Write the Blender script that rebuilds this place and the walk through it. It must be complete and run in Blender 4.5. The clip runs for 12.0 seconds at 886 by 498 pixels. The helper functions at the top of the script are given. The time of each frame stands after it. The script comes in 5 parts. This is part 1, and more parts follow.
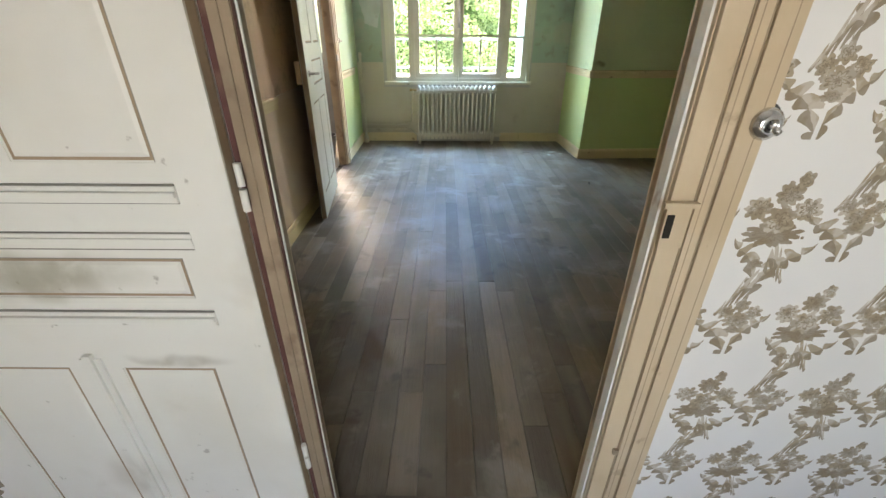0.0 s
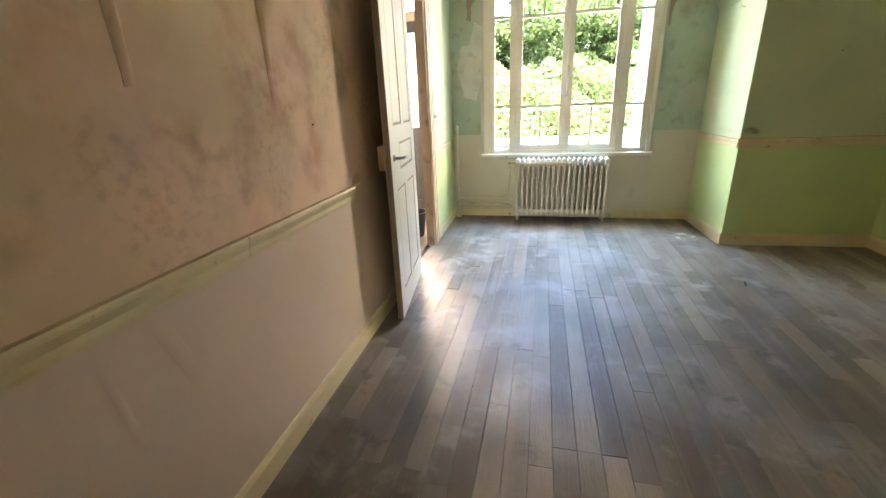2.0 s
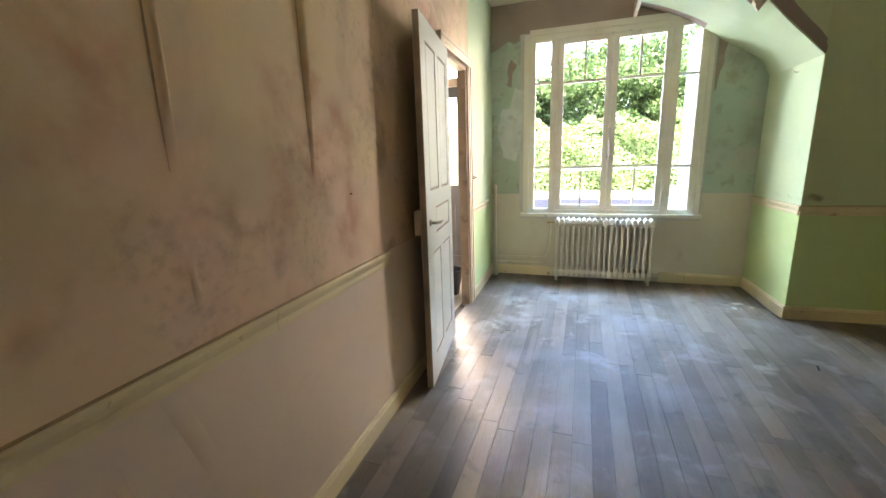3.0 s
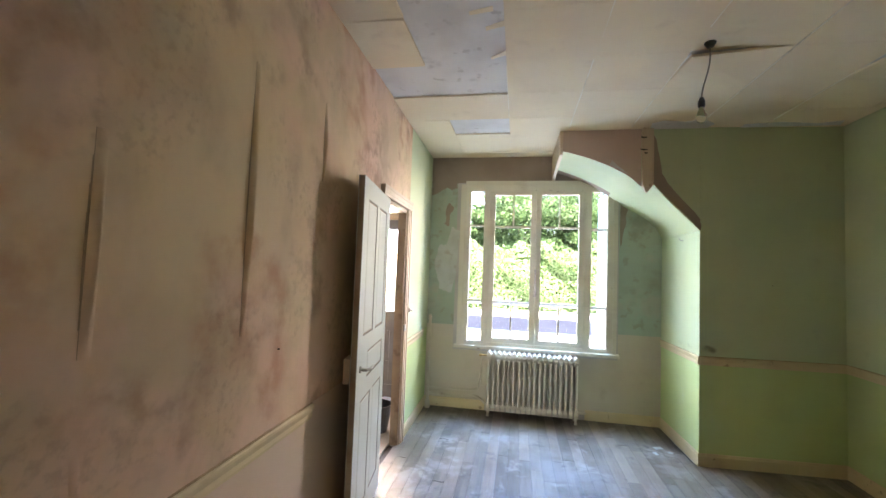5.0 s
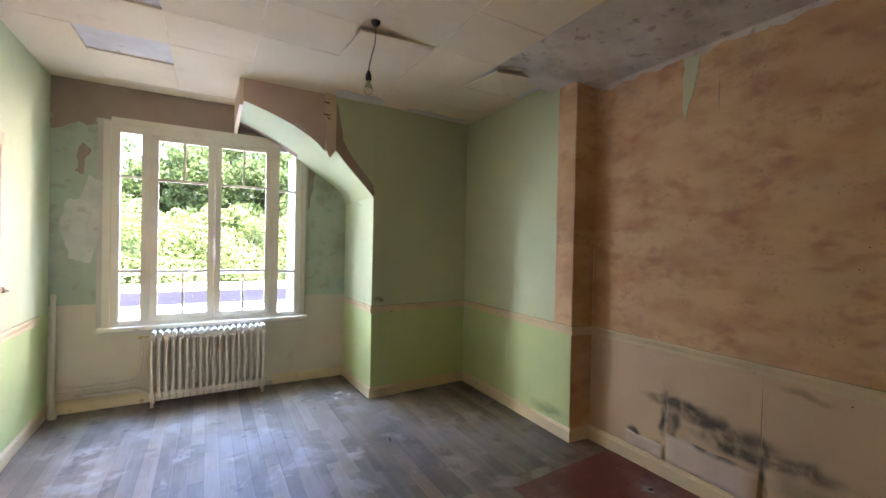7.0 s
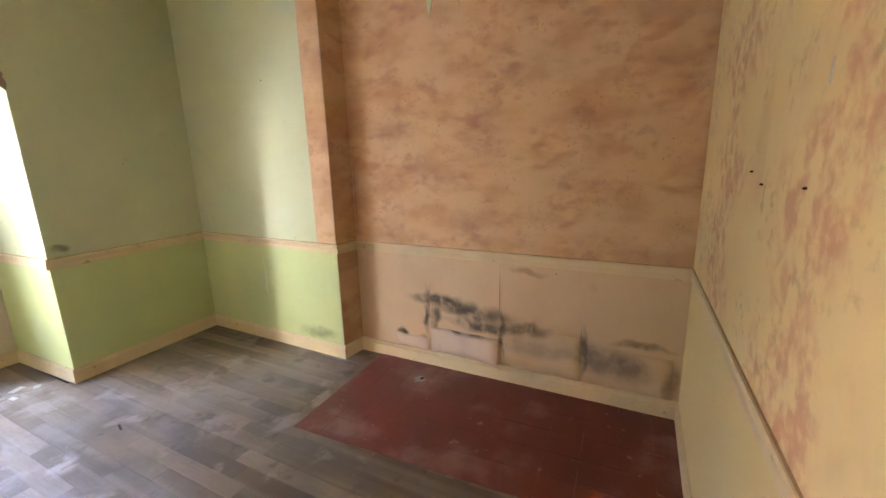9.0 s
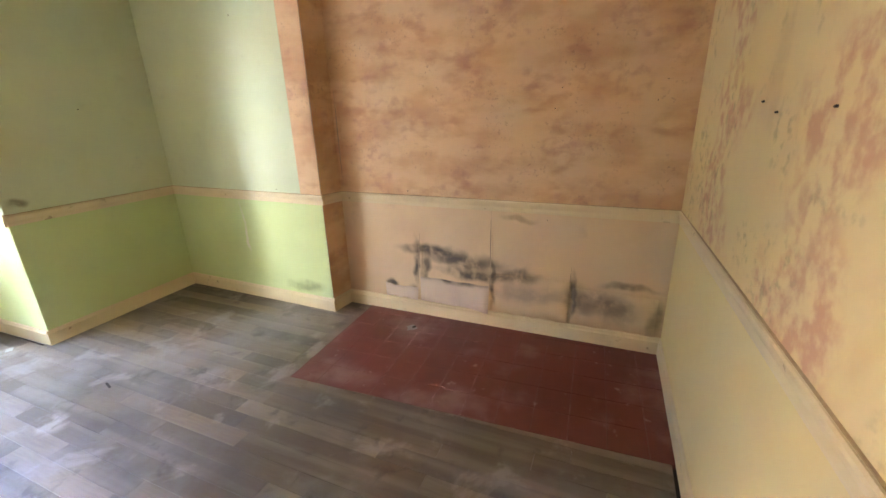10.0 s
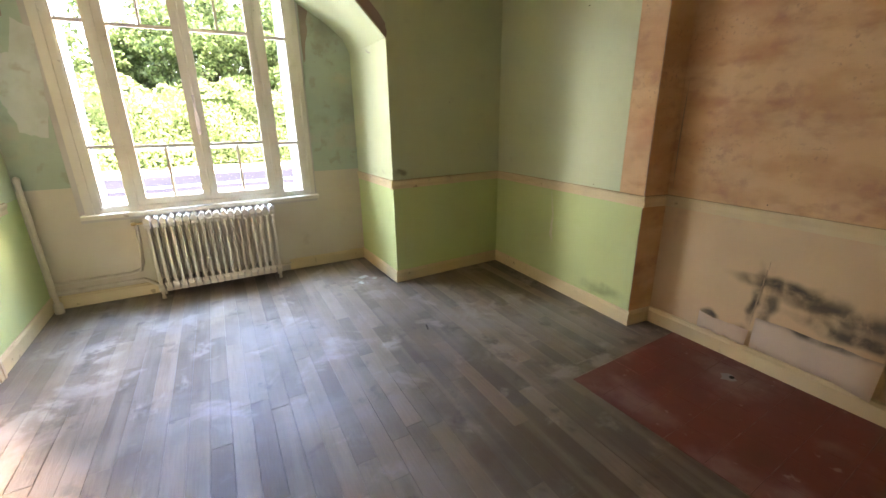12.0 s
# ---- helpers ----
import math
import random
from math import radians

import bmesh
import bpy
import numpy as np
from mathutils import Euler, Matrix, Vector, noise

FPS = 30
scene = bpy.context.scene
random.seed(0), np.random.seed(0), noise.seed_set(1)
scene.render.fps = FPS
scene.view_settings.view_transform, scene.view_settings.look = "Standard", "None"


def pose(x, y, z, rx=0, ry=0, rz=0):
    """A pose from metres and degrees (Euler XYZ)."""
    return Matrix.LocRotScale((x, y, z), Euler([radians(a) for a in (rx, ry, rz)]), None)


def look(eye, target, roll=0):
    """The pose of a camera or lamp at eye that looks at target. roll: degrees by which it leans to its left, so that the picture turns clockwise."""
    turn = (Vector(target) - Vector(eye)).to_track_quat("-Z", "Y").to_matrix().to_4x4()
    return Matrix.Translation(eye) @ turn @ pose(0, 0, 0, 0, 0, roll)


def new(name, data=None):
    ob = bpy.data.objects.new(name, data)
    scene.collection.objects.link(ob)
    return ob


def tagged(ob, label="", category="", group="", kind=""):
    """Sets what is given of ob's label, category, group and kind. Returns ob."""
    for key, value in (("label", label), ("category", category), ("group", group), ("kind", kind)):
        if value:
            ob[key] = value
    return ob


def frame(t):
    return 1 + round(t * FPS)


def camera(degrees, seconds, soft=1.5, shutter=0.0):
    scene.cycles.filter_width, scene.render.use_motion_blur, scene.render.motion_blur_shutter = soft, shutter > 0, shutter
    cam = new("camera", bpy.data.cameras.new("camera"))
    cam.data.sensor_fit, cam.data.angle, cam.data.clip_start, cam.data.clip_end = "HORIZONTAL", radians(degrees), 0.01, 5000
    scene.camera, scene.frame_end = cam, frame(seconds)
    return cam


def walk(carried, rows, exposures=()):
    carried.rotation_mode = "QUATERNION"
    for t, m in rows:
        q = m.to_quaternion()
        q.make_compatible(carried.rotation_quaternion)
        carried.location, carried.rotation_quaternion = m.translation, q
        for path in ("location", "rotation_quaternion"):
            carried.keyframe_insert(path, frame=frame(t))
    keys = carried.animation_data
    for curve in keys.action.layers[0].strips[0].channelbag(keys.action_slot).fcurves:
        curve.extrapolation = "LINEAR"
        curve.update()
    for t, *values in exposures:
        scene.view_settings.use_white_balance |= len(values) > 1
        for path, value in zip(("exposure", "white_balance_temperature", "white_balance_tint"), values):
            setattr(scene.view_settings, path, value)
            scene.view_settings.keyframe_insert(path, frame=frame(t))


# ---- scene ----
cam = camera(95.2, 12.0)
PATH = [
    (0, (0.236, 0.234, 1.213), (0.228, 2.004, 0.282), 0.2),
    (0.5, (0.266, 0.414, 1.217), (0.08, 2.184, 0.305), -1.8),
    (1, (0.232, 0.586, 1.217), (-0.061, 2.376, 0.374), -2.8),
    (1.5, (0.158, 0.779, 1.252), (-0.202, 2.595, 0.497), -2.9),
    (2, (0.161, 0.882, 1.266), (-0.296, 2.711, 0.597), -2.5),
    (2.5, (0.175, 0.937, 1.296), (-0.393, 2.766, 0.723), -2.2),
    (3, (0.156, 0.969, 1.343), (-0.486, 2.812, 0.91), -1.9),
    (5, (0.187, 0.933, 1.565), (-0.176, 2.897, 1.665), 2.1),
    (5.5, (0.213, 0.942, 1.586), (0.143, 2.936, 1.72), 2.4),
    (6, (0.232, 0.947, 1.588), (0.54, 2.92, 1.706), 2.4),
    (6.5, (0.264, 0.953, 1.569), (0.956, 2.829, 1.626), 2.1),
    (7, (0.352, 0.973, 1.521), (1.349, 2.706, 1.502), 1.2),
    (9, (0.571, 1.192, 1.499), (2.313, 2.075, 1.065), -1.5),
    (9.5, (0.562, 1.246, 1.474), (2.336, 1.979, 0.912), -1.6),
    (10, (0.525, 1.306, 1.433), (2.271, 2.048, 0.799), -1.6),
    (10.5, (0.480, 1.398, 1.402), (2.138, 2.295, 0.734), -1.5),
    (11, (0.436, 1.456, 1.384), (1.930, 2.608, 0.720), -1.3),
    (11.5, (0.427, 1.497, 1.392), (1.664, 2.930, 0.746), -1.1),
    (12, (0.474, 1.586, 1.390), (1.384, 3.259, 0.779), -0.8),
]
EXPOSURES = [(0.0, -0.55, 7000, 11), (0.5, -0.4, 7000, 12), (1.0, -0.1, 7700, 18), (1.5, 0.15, 7700, 16), (2.0, 0.0, 7500, 18), (2.5, -0.2, 7300, 18), (5.5, -0.36, 6700, 23), (7.0, -0.36, 6900, 31), (9.0, 0.65, 7600, 38),
             (9.5, 0.9, 7300, 35), (10.0, 0.88, 7200, 33), (10.5, 0.7, 8200, 33), (11.0, 0.5, 9600, 37), (11.5, 0.2, 9200, 33), (12.0, -0.12, 8000, 29)]
walk(cam, [(t, look(eye, target, roll)) for t, eye, target, roll in PATH], [(t, ev + 4.75, kelvin, tint) for t, ev, kelvin, tint in EXPOSURES])

# ---- world, sun, exposure ----
SUN_EL, SUN_AZ = 52.0, 155.0
world = bpy.data.worlds.new("sky")
scene.world = world
world.use_nodes = True
wn = world.node_tree
sky = wn.nodes.new("ShaderNodeTexSky")
sky.sky_type, sky.sun_disc = "NISHITA", False
sky.sun_elevation, sky.sun_rotation = radians(SUN_EL), radians(SUN_AZ)
wn.links.new(sky.outputs[0], wn.nodes["Background"].inputs[0])
wn.nodes["Background"].inputs[1].default_value = 0.085
sun = new("sun", bpy.data.lights.new("sun", "SUN"))
sun.data.energy, sun.data.angle, sun.data.color = 2.6, radians(0.5), (1.0, 0.95, 0.87)
sun.matrix_world = look((0, 0, 0), (-math.sin(radians(SUN_AZ)) * math.cos(radians(SUN_EL)),
                                    -math.cos(radians(SUN_AZ)) * math.cos(radians(SUN_EL)), -math.sin(radians(SUN_EL))))


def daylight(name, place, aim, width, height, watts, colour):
    """An area lamp set up as daylight at place, facing aim."""
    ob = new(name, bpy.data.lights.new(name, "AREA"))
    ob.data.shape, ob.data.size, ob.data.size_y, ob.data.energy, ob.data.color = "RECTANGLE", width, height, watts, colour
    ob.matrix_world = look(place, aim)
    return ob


# Lamps added outside, out of sight, in place of sky and sunlit surroundings.
daylight("outside_daylight_fill", (2.65, 8.65, 2.65), (-0.75, 2.6, 0.9), 1.2, 2.4, 24, (1.0, 0.92, 0.82))
daylight("outside_daylight_fill", (-2.3, 7.5, 2.6), (1.4, 4.9, 1.0), 1.6, 2.6, 25, (0.76, 0.93, 1.0))
# Added blue lamp above the window; tints floor and sill like sky.
daylight("outside_daylight_fill", (0.4, 7.1, 4.3), (0.5, 4.3, 0.0), 2.6, 1.8, 74, (0.33, 0.58, 1.0))
daylight("door_daylight", (-1.595, 5.80, 1.485), (-0.5, 3.9, 0.0), 0.56, 0.96, 3.6, (1.0, 0.68, 0.40))
# Added lamp in an unseen hall opening, lighting the open door and paper.
daylight("hall_daylight_fill", (0.40, -1.66, 1.05), (0.35, 0.9, 0.75), 0.66, 1.0, 0.95, (0.86, 0.94, 1.0))


# ---- materials ----
def material(name):
    m = bpy.data.materials.new(name)
    m.use_nodes = True
    return m, m.node_tree, m.node_tree.nodes["Principled BSDF"]


def node(nt, kind, **values):
    n = nt.nodes.new("ShaderNode" + kind)
    for key, value in values.items():
        n.inputs[key].default_value = value
    return n


def place(nt, stretch=(1, 1, 1)):
    """World position, stretched."""
    geo = nt.nodes.new("ShaderNodeNewGeometry")
    mp = nt.nodes.new("ShaderNodeMapping")
    mp.inputs["Scale"].default_value = stretch
    nt.links.new(geo.outputs["Position"], mp.inputs["Vector"])
    return mp.outputs["Vector"]


def noise_fac(nt, vec, scale, lo, hi, detail=4.5, rough=0.52, distort=0.0):
    """A noise between 0 and 1, steepened between lo and hi."""
    n = node(nt, "TexNoise", Scale=scale, Detail=detail, Roughness=rough, Distortion=distort)
    nt.links.new(vec, n.inputs["Vector"])
    r = nt.nodes.new("ShaderNodeMapRange")
    r.interpolation_type = "SMOOTHSTEP"
    r.inputs["From Min"].default_value, r.inputs["From Max"].default_value = lo, hi
    nt.links.new(n.outputs["Fac"], r.inputs["Value"])
    return r.outputs["Result"]


def mixed(nt, fac, a, b, amount=1.0):
    """Colour a (socket or rgb) mixed to b by fac times amount."""
    mx = nt.nodes.new("ShaderNodeMix")
    mx.data_type = "RGBA"
    if amount != 1.0:
        mul = node(nt, "Math")
        mul.operation = "MULTIPLY"
        mul.inputs[1].default_value = amount
        nt.links.new(fac, mul.inputs[0])
        fac = mul.outputs[0]
    nt.links.new(fac, mx.inputs["Factor"])
    for sock, col in ((mx.inputs["A"], a), (mx.inputs["B"], b)):
        if isinstance(col, tuple):
            sock.default_value = (*col, 1)
        else:
            nt.links.new(col, sock)
    return mx.outputs["Result"]


def bumped(nt, bsdf, vec, scale, strength, distance=0.004, detail=5.0):
    n = node(nt, "TexNoise", Scale=scale, Detail=detail, Roughness=0.6)
    nt.links.new(vec, n.inputs["Vector"])
    b = node(nt, "Bump", Strength=strength, Distance=distance)
    nt.links.new(n.outputs["Fac"], b.inputs["Height"])
    nt.links.new(b.outputs["Normal"], bsdf.inputs["Normal"])


def surface(name, base, layers=(), rough=0.6, bump=(40, 0.3, 0.003), metal=0.0, stretch=(1, 1, 1), spec=0.5):
    """layers: (colour, scale, lo, hi, amount[, stretch[, scale of the patches in which the layer shows]])."""
    m, nt, bsdf = material(name)
    vec = place(nt, stretch)
    col = base
    for layer in layers:
        colour, scale, lo, hi, amount = layer[:5]
        v = place(nt, layer[5]) if len(layer) > 5 else vec
        fac = noise_fac(nt, v, scale, lo, hi)
        if len(layer) > 6:
            gate = node(nt, "Math")
            gate.operation = "MULTIPLY"
            nt.links.new(fac, gate.inputs[0])
            nt.links.new(noise_fac(nt, v, layer[6], 0.48, 0.62, 2.0), gate.inputs[1])
            fac = gate.outputs[0]
        col = mixed(nt, fac, col, colour, amount)
    if isinstance(col, tuple):
        bsdf.inputs["Base Color"].default_value = (*col, 1)
    else:
        nt.links.new(col, bsdf.inputs["Base Color"])
    bsdf.inputs["Roughness"].default_value, bsdf.inputs["Metallic"].default_value = rough, metal
    bsdf.inputs["Specular IOR Level"].default_value = spec
    if bump:
        bumped(nt, bsdf, vec, *bump)
    return m


DUST = [(-0.53, 4.03, 0.24, 0.22, 0.5), (-0.37, 4.62, 0.18, 0.24, 0.45), (-0.31, 4.28, 0.14, 0.16, 0.4), (-0.60, 3.50, 0.16, 0.24, 0.35), (1.47, 4.95, 0.22, 0.16, 0.5), (1.28, 3.80, 0.10, 0.12, 0.5), (1.85, 3.35, 0.14, 0.22, 0.3)]  # plaster dust trodden into the boards


def wood_boards(name, tones, rough=0.45):
    """Old floor boards: each board its own tone, grain along y."""
    m, nt, bsdf = material(name)
    info = nt.nodes.new("ShaderNodeObjectInfo")
    ramp = nt.nodes.new("ShaderNodeValToRGB")
    ramp.color_ramp.interpolation = "LINEAR"
    el = ramp.color_ramp.elements
    el[0].position, el[0].color = 0.0, (*tones[0], 1)
    el[1].position, el[1].color = 1.0, (*tones[-1], 1)
    for i, tone in enumerate(tones[1:-1]):
        e = el.new((i + 1) / (len(tones) - 1))
        e.color = (*tone, 1)
    nt.links.new(info.outputs["Random"], ramp.inputs["Fac"])
    vec = place(nt, (14, 1.0, 1))
    offs = nt.nodes.new("ShaderNodeVectorMath")
    offs.operation = "ADD"
    comb = nt.nodes.new("ShaderNodeCombineXYZ")
    mul = node(nt, "Math")
    mul.operation, mul.inputs[1].default_value = "MULTIPLY", 37.0
    nt.links.new(info.outputs["Random"], mul.inputs[0])
    nt.links.new(mul.outputs[0], comb.inputs["Y"])
    nt.links.new(vec, offs.inputs[0])
    nt.links.new(comb.outputs[0], offs.inputs[1])
    grain = noise_fac(nt, offs.outputs[0], 6.0, 0.35, 0.7, 8.0, 0.65, 0.6)
    col = mixed(nt, grain, ramp.outputs["Color"], (0.08, 0.058, 0.042), 0.25)
    flat = place(nt)
    col = mixed(nt, noise_fac(nt, flat, 1.3, 0.46, 0.66, 5.0, 0.6), col, (0.25, 0.235, 0.215), 0.6)
    col = mixed(nt, noise_fac(nt, flat, 1.8, 0.40, 0.75, 3.0), col, (0.06, 0.046, 0.034), 0.5)
    col = mixed(nt, noise_fac(nt, offs.outputs[0], 0.7, 0.48, 0.72, 2.0), col, (0.36, 0.31, 0.25), 0.3)
    col = mixed(nt, noise_fac(nt, flat, 3.2, 0.54, 0.68, 5.0, 0.62, 0.5), col, (0.38, 0.35, 0.31), 0.45)
    col = mixed(nt, noise_fac(nt, flat, 5.5, 0.58, 0.70, 4.0, 0.6, 0.3), col, (0.045, 0.036, 0.028), 0.5)
    for x, y, hx, hy, amount in DUST:
        mp = nt.nodes.new("ShaderNodeMapping")
        mp.inputs["Location"].default_value = (-x / hx, -y / hy, 0)
        mp.inputs["Scale"].default_value = (1 / hx, 1 / hy, 0)
        nt.links.new(flat, mp.inputs["Vector"])
        ln = nt.nodes.new("ShaderNodeVectorMath")
        ln.operation = "LENGTH"
        nt.links.new(mp.outputs["Vector"], ln.inputs[0])
        near = nt.nodes.new("ShaderNodeMapRange")
        near.interpolation_type = "SMOOTHSTEP"
        near.inputs["From Min"].default_value, near.inputs["From Max"].default_value = 1.0, 0.3
        nt.links.new(ln.outputs["Value"], near.inputs["Value"])
        mul = node(nt, "Math")
        mul.operation = "MULTIPLY"
        nt.links.new(near.outputs["Result"], mul.inputs[0])
        nt.links.new(noise_fac(nt, flat, 9.0, 0.42, 0.58, 5.0, 0.6), mul.inputs[1])
        col = mixed(nt, mul.outputs[0], col, (0.52, 0.47, 0.40), amount)
    nt.links.new(col, bsdf.inputs["Base Color"])
    rr = nt.nodes.new("ShaderNodeMapRange")
    rr.inputs["To Min"].default_value, rr.inputs["To Max"].default_value = rough - 0.04, rough + 0.1
    nt.links.new(noise_fac(nt, flat, 4.0, 0.2, 0.8, 3.0), rr.inputs["Value"])
    nt.links.new(rr.outputs["Result"], bsdf.inputs["Roughness"])
    bsdf.inputs["Specular IOR Level"].default_value = 0.34
    b = node(nt, "Bump", Strength=0.25, Distance=0.003)
    nt.links.new(grain, b.inputs["Height"])
    nt.links.new(b.outputs["Normal"], bsdf.inputs["Normal"])
    return m


def floral(name, ground, leaf, dark):
    """Hall wallpaper: sprays of brown blossoms and curled leaves in a half-drop repeat on white."""
    m, nt, bsdf = material(name)
    vec = place(nt)
    sep = nt.nodes.new("ShaderNodeSeparateXYZ")
    nt.links.new(vec, sep.inputs[0])

    def calc(op, a, b=None):
        n = node(nt, "Math")
        n.operation = op
        for i, v in enumerate((a, b)):
            if v is None:
                continue
            if isinstance(v, (int, float)):
                n.inputs[i].default_value = v
            else:
                nt.links.new(v, n.inputs[i])
        return n.outputs[0]

    def between(v, lo, hi):
        return calc("MULTIPLY", calc("GREATER_THAN", v, lo), calc("LESS_THAN", v, hi))

    wob = node(nt, "TexNoise", Scale=75.0, Detail=2.0)
    nt.links.new(vec, wob.inputs["Vector"])
    rag = calc("SUBTRACT", wob.outputs["Fac"], 0.5)
    patch = noise_fac(nt, vec, 60.0, 0.47, 0.55, 2.0)
    tan = mixed(nt, noise_fac(nt, vec, 35.0, 0.42, 0.58, 2.0), leaf, tuple(0.5 * (p + q) for p, q in zip(leaf, ground)), 0.7)
    col = mixed(nt, noise_fac(nt, vec, 2.0, 0.4, 0.8), ground, (0.66, 0.64, 0.60), 0.4)
    W, T = 0.278, 0.450
    for ox, oz in ((0.0, 0.0), (0.5, 0.5)):
        u = calc("MULTIPLY", calc("SUBTRACT", calc("FRACT", calc("ADD", calc("DIVIDE", calc("SUBTRACT", sep.outputs["X"], 0.826), W), ox + 0.5)), 0.5), W)
        v = calc("MULTIPLY", calc("SUBTRACT", calc("FRACT", calc("ADD", calc("DIVIDE", calc("SUBTRACT", sep.outputs["Z"], 0.933), T), oz + 0.70)), 0.70), T)
        for u0, v0, reach, rise, side in ((0.004, -0.140, 0.085, 1.15, 1.0), (-0.004, -0.128, 0.060, 1.6, -1.0), (0.010, -0.085, 0.045, -0.8, 1.0),
                                          (-0.004, -0.305, 0.085, 1.15, -1.0), (0.004, -0.295, 0.060, 1.6, 1.0), (0.004, -0.150, 0.055, -0.9, -1.0)):
            su = calc("MULTIPLY", calc("SUBTRACT", u, u0), side)
            f = calc("DIVIDE", su, reach)
            mid = calc("ADD", calc("MULTIPLY", su, rise), calc("MULTIPLY", calc("SINE", calc("MULTIPLY", f, 5.2)), 0.012))
            off = calc("SUBTRACT", calc("SUBTRACT", v, v0), mid)
            lobes = calc("ABSOLUTE", calc("SINE", calc("ADD", calc("MULTIPLY", f, 12.5), calc("MULTIPLY", off, 110.0))))
            width = calc("MULTIPLY", calc("ADD", calc("MULTIPLY", lobes, 0.036), 0.004), calc("SUBTRACT", 1.12, f))
            inside = calc("MULTIPLY", calc("LESS_THAN", calc("ADD", calc("ABSOLUTE", off), calc("MULTIPLY", rag, 0.012)), width), between(f, 0.0, 1.0))
            col = mixed(nt, inside, col, mixed(nt, calc("LESS_THAN", calc("ADD", off, calc("MULTIPLY", rag, 0.015)), 0.0), tan, dark, 0.65))
        for cu, cv, rx, ry, count, deep in ((0, -0.034, 0.056, 0.024, 11, 1), (-0.042, 0.016, 0.025, 0.022, 9, 0), (0.045, 0.014, 0.026, 0.022, 8, 0), (0.002, 0.042, 0.025, 0.023, 9, 0.6), (0.020, 0.068, 0.013, 0.016, 5, 0), (0.002, -0.006, 0.030, 0.028, 7, 0),
                                            (-0.010, -0.096, 0.016, 0.010, 6, 0.8), (0, -0.226, 0.029, 0.020, 9, 0.4), (-0.026, -0.207, 0.017, 0.016, 7, 0), (0.028, -0.207, 0.017, 0.016, 7, 0), (0.0, -0.190, 0.016, 0.016, 6, 0.3), (0.0, -0.250, 0.018, 0.009, 7, 0.7)):
            du, dv = calc("DIVIDE", calc("SUBTRACT", u, cu), rx), calc("DIVIDE", calc("SUBTRACT", v, cv), ry)
            r = calc("SQRT", calc("ADD", calc("MULTIPLY", du, du), calc("MULTIPLY", dv, dv)))
            ang = calc("ARCTAN2", dv, du)
            lobe = calc("MULTIPLY", calc("ABSOLUTE", calc("SINE", calc("MULTIPLY", ang, count / 2))), 0.30)
            q = calc("ADD", calc("SUBTRACT", r, lobe), calc("MULTIPLY", rag, 0.75))
            inside = calc("LESS_THAN", q, 0.74)
            shade = calc("MAXIMUM", calc("MAXIMUM", between(q, 0.24, 0.36), calc("LESS_THAN", q, -0.02)), calc("MULTIPLY", patch, 0.55))
            shade = calc("MAXIMUM", shade, deep * 0.8)
            col = mixed(nt, inside, col, mixed(nt, shade, tan, dark, 0.85))
    nt.links.new(col, bsdf.inputs["Base Color"])
    bsdf.inputs["Roughness"].default_value = 0.75
    bumped(nt, bsdf, vec, 160, 0.12, 0.002)
    return m


def stained(name, base, layers, stains, rough=0.8, bump=(30, 0.3, 0.003), across="y"):
    """A surface with stains: stains are (place across, z, half width, half height, colour, amount)."""
    m = surface(name, base, layers, rough, bump)
    nt = m.node_tree
    bsdf = nt.nodes["Principled BSDF"]
    col = bsdf.inputs["Base Color"].links[0].from_socket
    vec = place(nt)
    warp = node(nt, "TexNoise", Scale=6.0, Detail=2.0)
    nt.links.new(vec, warp.inputs["Vector"])
    shift = nt.nodes.new("ShaderNodeVectorMath")
    shift.operation = "MULTIPLY_ADD"
    shift.inputs[1].default_value = (0.10, 0.10, 0.10)
    nt.links.new(warp.outputs["Color"], shift.inputs[0])
    nt.links.new(vec, shift.inputs[2])
    back = nt.nodes.new("ShaderNodeVectorMath")
    back.operation = "SUBTRACT"
    back.inputs[1].default_value = (0.05, 0.05, 0.05)
    nt.links.new(shift.outputs[0], back.inputs[0])
    vec = back.outputs[0]
    for y, z, hw, hh, colour, amount in stains:
        mp = nt.nodes.new("ShaderNodeMapping")
        mp.inputs["Location"].default_value = (0, -y / hw, -z / hh) if across == "y" else (-y / hw, 0, -z / hh)
        mp.inputs["Scale"].default_value = (0, 1 / hw, 1 / hh) if across == "y" else (1 / hw, 0, 1 / hh)
        nt.links.new(vec, mp.inputs["Vector"])
        ln = nt.nodes.new("ShaderNodeVectorMath")
        ln.operation = "LENGTH"
        nt.links.new(mp.outputs["Vector"], ln.inputs[0])
        r = nt.nodes.new("ShaderNodeMapRange")
        r.interpolation_type = "SMOOTHSTEP"
        r.inputs["From Min"].default_value, r.inputs["From Max"].default_value = 1.0, 0.25
        nt.links.new(ln.outputs["Value"], r.inputs["Value"])
        mul = node(nt, "Math")
        mul.operation = "MULTIPLY"
        nt.links.new(r.outputs["Result"], mul.inputs[0])
        nt.links.new(noise_fac(nt, vec, 10.0, 0.18, 0.62), mul.inputs[1])
        col = mixed(nt, mul.outputs[0], col, colour, amount)
    nt.links.new(col, bsdf.inputs["Base Color"])
    return m


def glass(name, tint=(1, 1, 1), rough=0.0):
    m, nt, bsdf = material(name)
    bsdf.inputs["Base Color"].default_value = (*tint, 1)
    bsdf.inputs["Transmission Weight"].default_value = 1.0
    bsdf.inputs["Roughness"].default_value = rough
    bsdf.inputs["IOR"].default_value = 1.1
    return m


